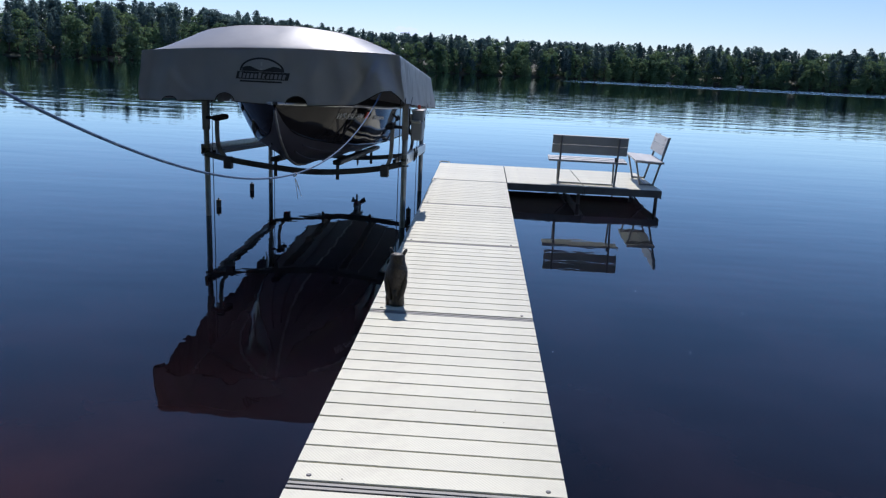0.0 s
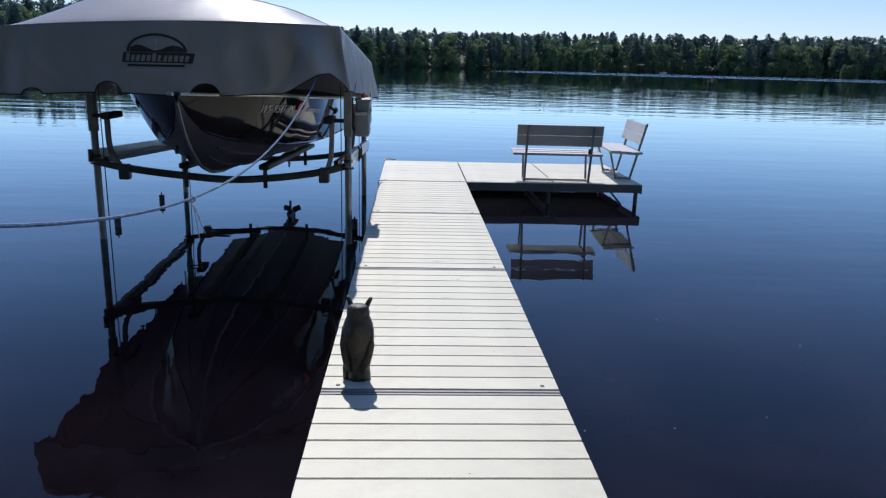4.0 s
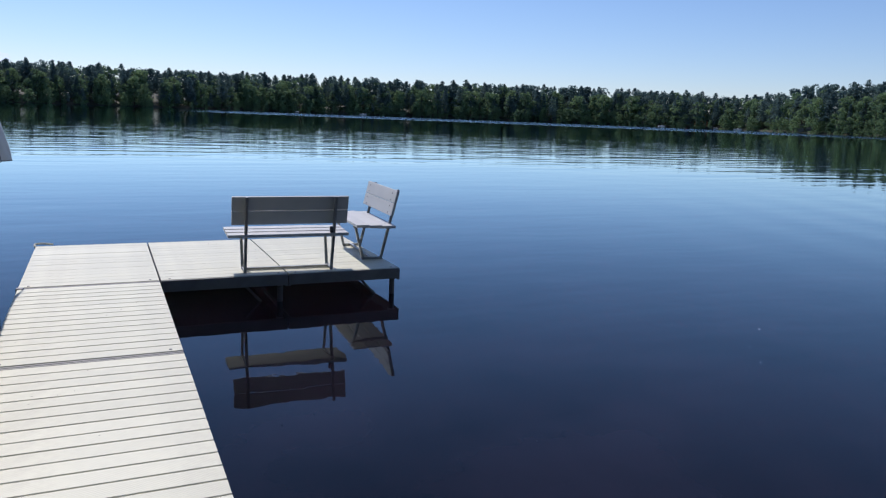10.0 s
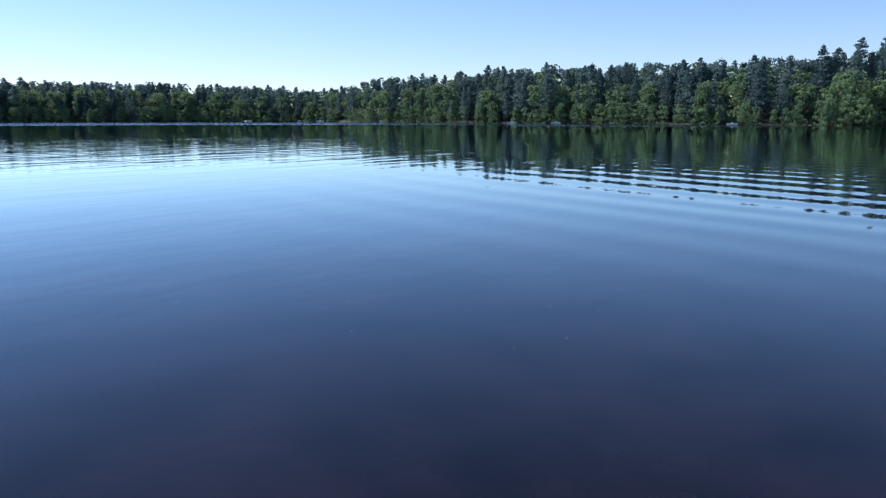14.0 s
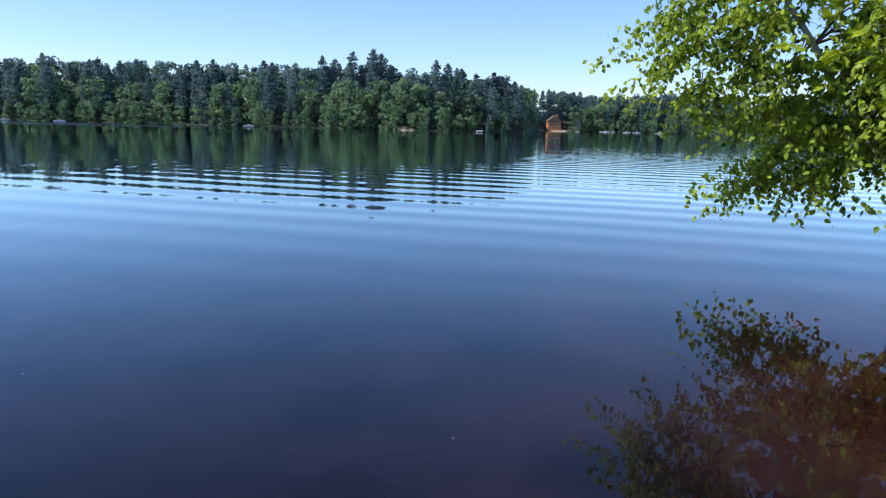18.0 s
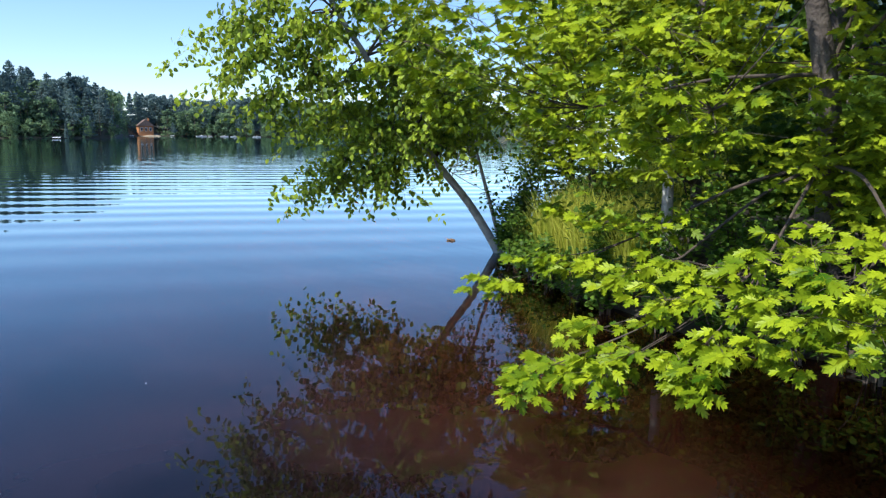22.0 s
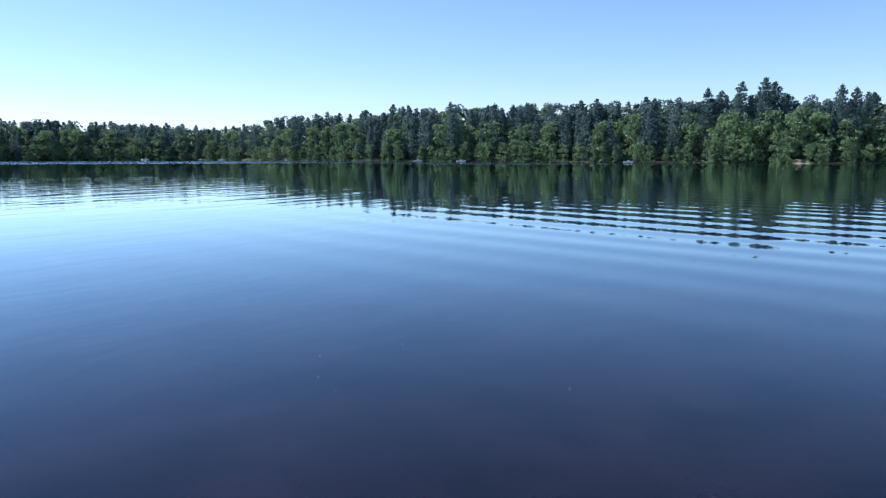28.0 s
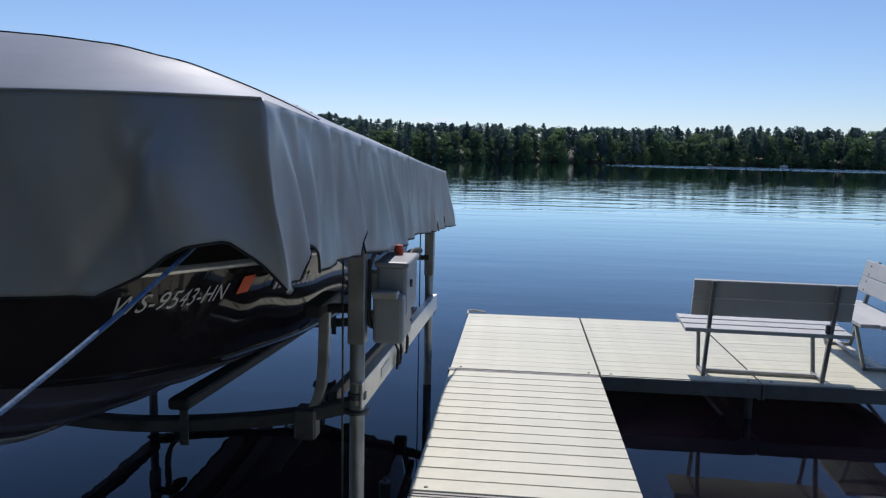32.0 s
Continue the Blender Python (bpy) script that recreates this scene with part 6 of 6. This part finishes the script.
leafy_tree(10.9, -5.6, 5.0, 0.08, ((10.8, -4.7, 2.5, 0.9, 0.7, 0.7, 26), (11.3, -5.2, 1.5, 0.9, 0.7, 0.6, 24), (10.2, -4.7, 3.4, 1.0, 0.7, 0.7, 26)), "young broad-leaved tree on the bank behind the birch")
# the sapling and tall trees use a darker leaf, their shade in its colour
leafy_tree(5.2, -5.0, 3.0, 0.05, ((4.9, -4.0, 1.55, 1.0, 0.5, 0.55, 30), (5.6, -4.3, 1.3, 0.8, 0.5, 0.5, 24), (4.2, -4.2, 1.2, 0.8, 0.5, 0.5, 24)), "low leafy sapling in the shade of the bank", 0.14, 0.18, M_SHRUB)
for _x, _y, _h in ((4.0, -8.0, 8.0), (7.6, -8.6, 8.5), (11.5, -9.6, 9.0), (15.0, -14.5, 9.5), (1.2, -8.6, 8.0)):
    leafy_tree(_x, _y, _h, 0.13, ((_x, _y + 0.6, _h * 0.32, 2.0, 1.4, 1.2, 40), (_x + 0.7, _y + 0.3, _h * 0.6, 2.1, 1.6, 1.4, 44), (_x - 0.9, _y, _h * 0.78, 1.9, 1.5, 1.3, 40)), "tall broad-leaved tree in the shade of the shore woods", 0.24, 0.32, M_SHRUB)


def near_woods():
    """The woods behind the dock, on the near shore: mostly unseen, tall to block sky light."""
    con, leafy = ([], [], []), ([], [], [])
    spots = []
    for k in range(430):
        x = rng.uniform(-90, 14)
        y = -8.5 - abs(rng.normal(0, 11)) - 0.12 * abs(x)
        if -1.8 < x < 1.8 and y > -14:
            continue
        if x > 2 and y > -15:
            continue
        spots.append((x, y))
    for k in range(150):
        x, y = rng.uniform(5, 60), rng.uniform(-62, -15)
        if y < -11.5 - 1.08 * max(x - 14.5, 0):
            spots.append((x, y))
    for x, y in spots:
        z = 0.5
        if rng.random() < 0.5:
            con[0].append(PROTO["pine" if rng.random() < .6 else "spruce"][rng.integers(9)]), con[1].append((x, y, z)), con[2].append(rng.uniform(15, 23))
        else:
            leafy[0].append(PROTO["leafy"][rng.integers(9)]), leafy[1].append((x, y, z - 1)), leafy[2].append(rng.uniform(12, 18))
    woods("near_conifers", *con, M_NEARPINE, "dark conifers on the near shore behind the dock")
    woods("near_broadleaf_trees", *leafy, M_SHRUB, "green broad-leaved trees on the near shore behind the dock")


near_woods()

# floating wood by the birch
_d = thing("driftwood", pose(12.2, -3.65, WATER, 0, 0, 40) @ Matrix.Scale(0.72, 4), "short brown piece of driftwood floating near the birch", "driftwood")
b = bmesh.new()
sweep(b, smoothed([(-0.12, 0, 0.01), (-0.04, 0.01, 0.015), (0.04, 0, 0.015), (0.12, -0.01, 0.03)], 4), [0.02, 0.03, 0.035, 0.04, 0.045, 0.045, 0.04, 0.04, 0.035, 0.035, 0.03, 0.025, 0.02], 8)
part("log", b, M_DRIFT, _d, smooth=True)

# ---- small things on the far shore ----
M_LOG = paint("red_brown_cabin_logs", (0.42, 0.19, 0.07), 0.8, vary=0.2, scale=2)
M_ROOF = paint("brown_shingle_roof", (0.13, 0.095, 0.075), 0.85, vary=0.25, scale=2)
M_PALE = paint("weathered_white_paint", (0.72, 0.72, 0.70), 0.5, vary=0.08, scale=3)
M_SAND = paint("beach_sand", (0.26, 0.21, 0.14), 0.95, vary=0.15, scale=0.8, bump=0.01, bump_scale=6)
M_GLASS = paint("dark_window_glass", (0.02, 0.025, 0.03), 0.08, vary=0.1)
M_GREYWALL = paint("grey_lap_siding", (0.22, 0.23, 0.24), 0.7, vary=0.12, scale=2)


def polar(yaw, more=0.0):
    p = shore_point(np.array([yaw]), more)[0]
    return float(p[0]), float(p[1])


def house(yaw, more, w, d, h, wall, label, turn=0.0):
    x, y = polar(yaw, more)
    t = thing("lake_house", pose(x, y, 0.6, 0, 0, yaw + turn), label, "house")
    b = bmesh.new()
    box(b, (-w / 2, -d / 2, -1.0), (w / 2, d / 2, h), 0.03)
    part("wall", b, wall, t)
    b = bmesh.new()
    e, r = 0.5, h + w * 0.42
    v = [b.verts.new(p) for p in ((-w / 2 - e, -d / 2 - e, h - 0.3), (w / 2 + e, -d / 2 - e, h - 0.3), (0, -d / 2 - e, r), (-w / 2 - e, d / 2 + e, h - 0.3), (w / 2 + e, d / 2 + e, h - 0.3), (0, d / 2 + e, r))]
    for f in ((0, 1, 2), (5, 4, 3), (0, 2, 5, 3), (1, 4, 5, 2), (0, 3, 4, 1)):
        b.faces.new([v[i] for i in f])
    roof = part("roof", b, M_ROOF, t)
    b = bmesh.new()
    box(b, (w * 0.18, -0.4, h), (w * 0.30, 0.4, r + 0.5), 0.03)
    part("chimney", b, M_LOG, roof)
    for k in range(3):
        wx = (-0.3 + 0.3 * k) * w
        b = bmesh.new()
        box(b, (wx - 0.5, -d / 2 - 0.06, h * 0.35), (wx + 0.5, -d / 2 - 0.01, h * 0.75), 0.02)
        win = part("window", b, M_PALE, t)
        b = bmesh.new()
        box(b, (wx - 0.42, -d / 2 - 0.08, h * 0.39), (wx + 0.42, -d / 2 - 0.062, h * 0.71), 0.01)
        part("pane", b, M_GLASS, win)


house(-99.2, 5, 6.5, 7, 4.2, M_LOG, "red-brown log cabin with a gabled roof on the far shore", 8)
house(-102.3, 10, 5.5, 6, 3.2, M_LOG, "small brown cabin among trees on the far shore", -10)
house(-73.9, 12, 7, 6, 3.0, M_GREYWALL, "grey lakeside house half hidden by trees", 5)
house(-50.2, 9, 7, 6, 3.0, M_GREYWALL, "grey lakeside house half hidden by trees", -5)
house(-43.5, 10, 6, 6, 2.8, M_LOG, "brown lakeside cabin half hidden by trees", 5)


def far_boat(yaw, more, L, material, label):
    x, y = polar(yaw, more)
    t = thing("far_boat", pose(x, y, WATER, 0, 0, rng.uniform(-30, 30) + yaw), label, "boat", "far moored boats")
    b = bmesh.new()
    n = 9
    rows = []
    for i in range(n):
        u = i / (n - 1)
        w = 0.75 * (1 - (2 * u - 1) ** 4 * (0.9 if u > 0.5 else 0.25))
        rows.append([b.verts.new((L * (u - 0.5), w * s, z)) for s, z in ((-0.5, -0.1), (-0.95, 0.45 + 0.12 * u), (0.95, 0.45 + 0.12 * u), (0.5, -0.1))])
    for p, q in zip(rows, rows[1:]):
        for k in range(4):
            b.faces.new((p[k], p[(k + 1) % 4], q[(k + 1) % 4], q[k]))
    b.faces.new(rows[0]), b.faces.new(rows[-1][::-1])
    part("hull", b, material, t)
    b = bmesh.new()
    box(b, (-L * 0.06, -0.4, 0.43), (L * 0.10, 0.4, 0.72), 0.06)
    part("cabin", b, M_PALE, t)


for _a, _m, _l in ((-103.0, -9, 6.5), (-104.6, -8, 5), (-105.3, -8, 5), (-106.9, -8, 5), (-76.3, -7, 4), (-40.8, -8, 5), (-46.0, -8, 5), (-60.5, -6, 4.5), (-63.8, -6, 4.5), (-18.5, -8, 5)):
    far_boat(_a, _m, _l * 0.75, M_PALE, "small white boat moored by the far shore")


def far_pier(yaw, L):
    x, y = polar(yaw, -4)
    t = thing("far_pier", pose(x, y, 0, 0, 0, yaw), "small wooden pier on the far shore", "pier", "far piers")
    b = bmesh.new()
    box(b, (-1.0, -L, -0.05), (1.0, 4, 0.12), 0.02)
    part("deck", b, M_PALE, t)
    for k in range(4):
        for s in (-0.9, 0.9):
            b = bmesh.new()
            lathe(b, [(0.07, -1.2), (0.07, 0.3)], 8, Matrix.Translation((s, -L + 0.4 + k * L / 4, 0)))
            part("pile", b, M_FARTRUNK, t)


for _a, _l in ((-98.3, 9), (-101.0, 8), (-103.6, 8), (-93.6, 7), (-44.5, 8), (-13.6, 9)):
    far_pier(_a, _l)


def beach(yaw, w):
    x, y = polar(yaw, 0)
    v, f = [], []
    for j in range(5):
        for i in range(13):
            u = i / 12 - 0.5
            v.append((u * w, -3.5 + j * 1.6 + 0.5 * math.sin(i), WATER - 0.05 + j * 0.30 * (1 - (2 * u) ** 4)))
    for j in range(4):
        for i in range(12):
            a = j * 13 + i
            f.append((a, a + 1, a + 14, a + 13))
    ob = soup("ground_beach", np.array(v), np.array(f), M_SAND, smooth=True)
    ob.matrix_basis = pose(x, y, 0, 0, 0, yaw)
    tagged(ob, "pale sandy landing cut into the far bank", "beach", kind="structure")


beach(-88.0, 5)
beach(-99.6, 9)

# one small fair-weather cloud low over the far hills
def cloud():
    m = bpy.data.materials.new("cloud_glow")
    m.use_nodes = True
    n, l = nodes_of(m)
    e = n.new("ShaderNodeEmission")
    e.inputs[0].default_value, e.inputs[1].default_value = (0.88, 0.93, 1.0, 1), 0.9
    l.new(e.outputs[0], n["Material Output"].inputs["Surface"])
    b = bmesh.new()
    d = 3000
    a = radians(6.0)
    c = Vector((-math.sin(a) * d, math.cos(a) * d, d * 0.046))
    for k in range(16):
        q = Vector((rng.normal(0, 24), rng.normal(0, 20), rng.normal(0, 6)))
        r = bmesh.ops.create_icosphere(b, subdivisions=3, radius=rng.uniform(9, 20))
        for v in r["verts"]:
            v.co += v.co.normalized() * 9 * noise.noise(v.co * 0.12 + q)
            v.co.z *= 0.6
            v.co += c + q
    me = bpy.data.meshes.new("backdrop_cloud")
    b.to_mesh(me), b.free()
    me.shade_smooth()
    me.materials.append(m)
    tagged(new("backdrop_cloud", me), "small white cloud low over the far treeline", "cloud", kind="structure")


cloud()


def flakes(name, spots, size, material, label, category):
    """Tiny flat crumbs lying about, joined in one mesh."""
    v, f = [], []
    for x, y, z in spots:
        i, a0 = len(v), rng.uniform(0, 6.28)
        for k in range(6):
            r = size * rng.uniform(0.5, 1.3)
            v.append((x + r * math.cos(a0 + k * 1.047), y + r * math.sin(a0 + k * 1.047) * 0.7, z + 0.0015))
        v.append((x, y, z + 0.004))
        f += [(i + k, i + (k + 1) % 6, i + 6) for k in range(6)]
    tagged(soup(name, np.array(v), np.array(f), material), label, category, kind="stuff")


flakes("floating_fluff", [(1.899, 5.346, WATER + 0.002), (1.311, 5.209, WATER + 0.002), (0.798, 5.175, WATER + 0.002)] + [(rng.uniform(0.9, 7.5), rng.uniform(2.5, 11.5), WATER + 0.002) for _ in range(13)],
       0.0055, M_PALE, "tiny white bits of fluff floating on the water", "fluff")
M_CRUMB = paint("dry_leaf_crumbs", (0.13, 0.10, 0.07), 0.9, vary=0.4, scale=60)
_spots = []
for _x, _y in ((0.086, 6.585), (0.06, 7.577), (0.207, 7.054), (0.246, 7.133)):
    _spots += [(_x + rng.normal(0, 0.022), _y + rng.normal(0, 0.015), 0.001) for _ in range(5)]
_spots += [(rng.uniform(-0.55, 0.55), rng.uniform(1.5, 14.0), 0.001) for _ in range(34)] + [(rng.uniform(0.7, 3.0), rng.uniform(12.1, 14.1), 0.001) for _ in range(18)]
flakes("deck_crumbs", _spots, 0.0042, M_CRUMB, "small dry brown crumbs scattered on the decking", "debris")
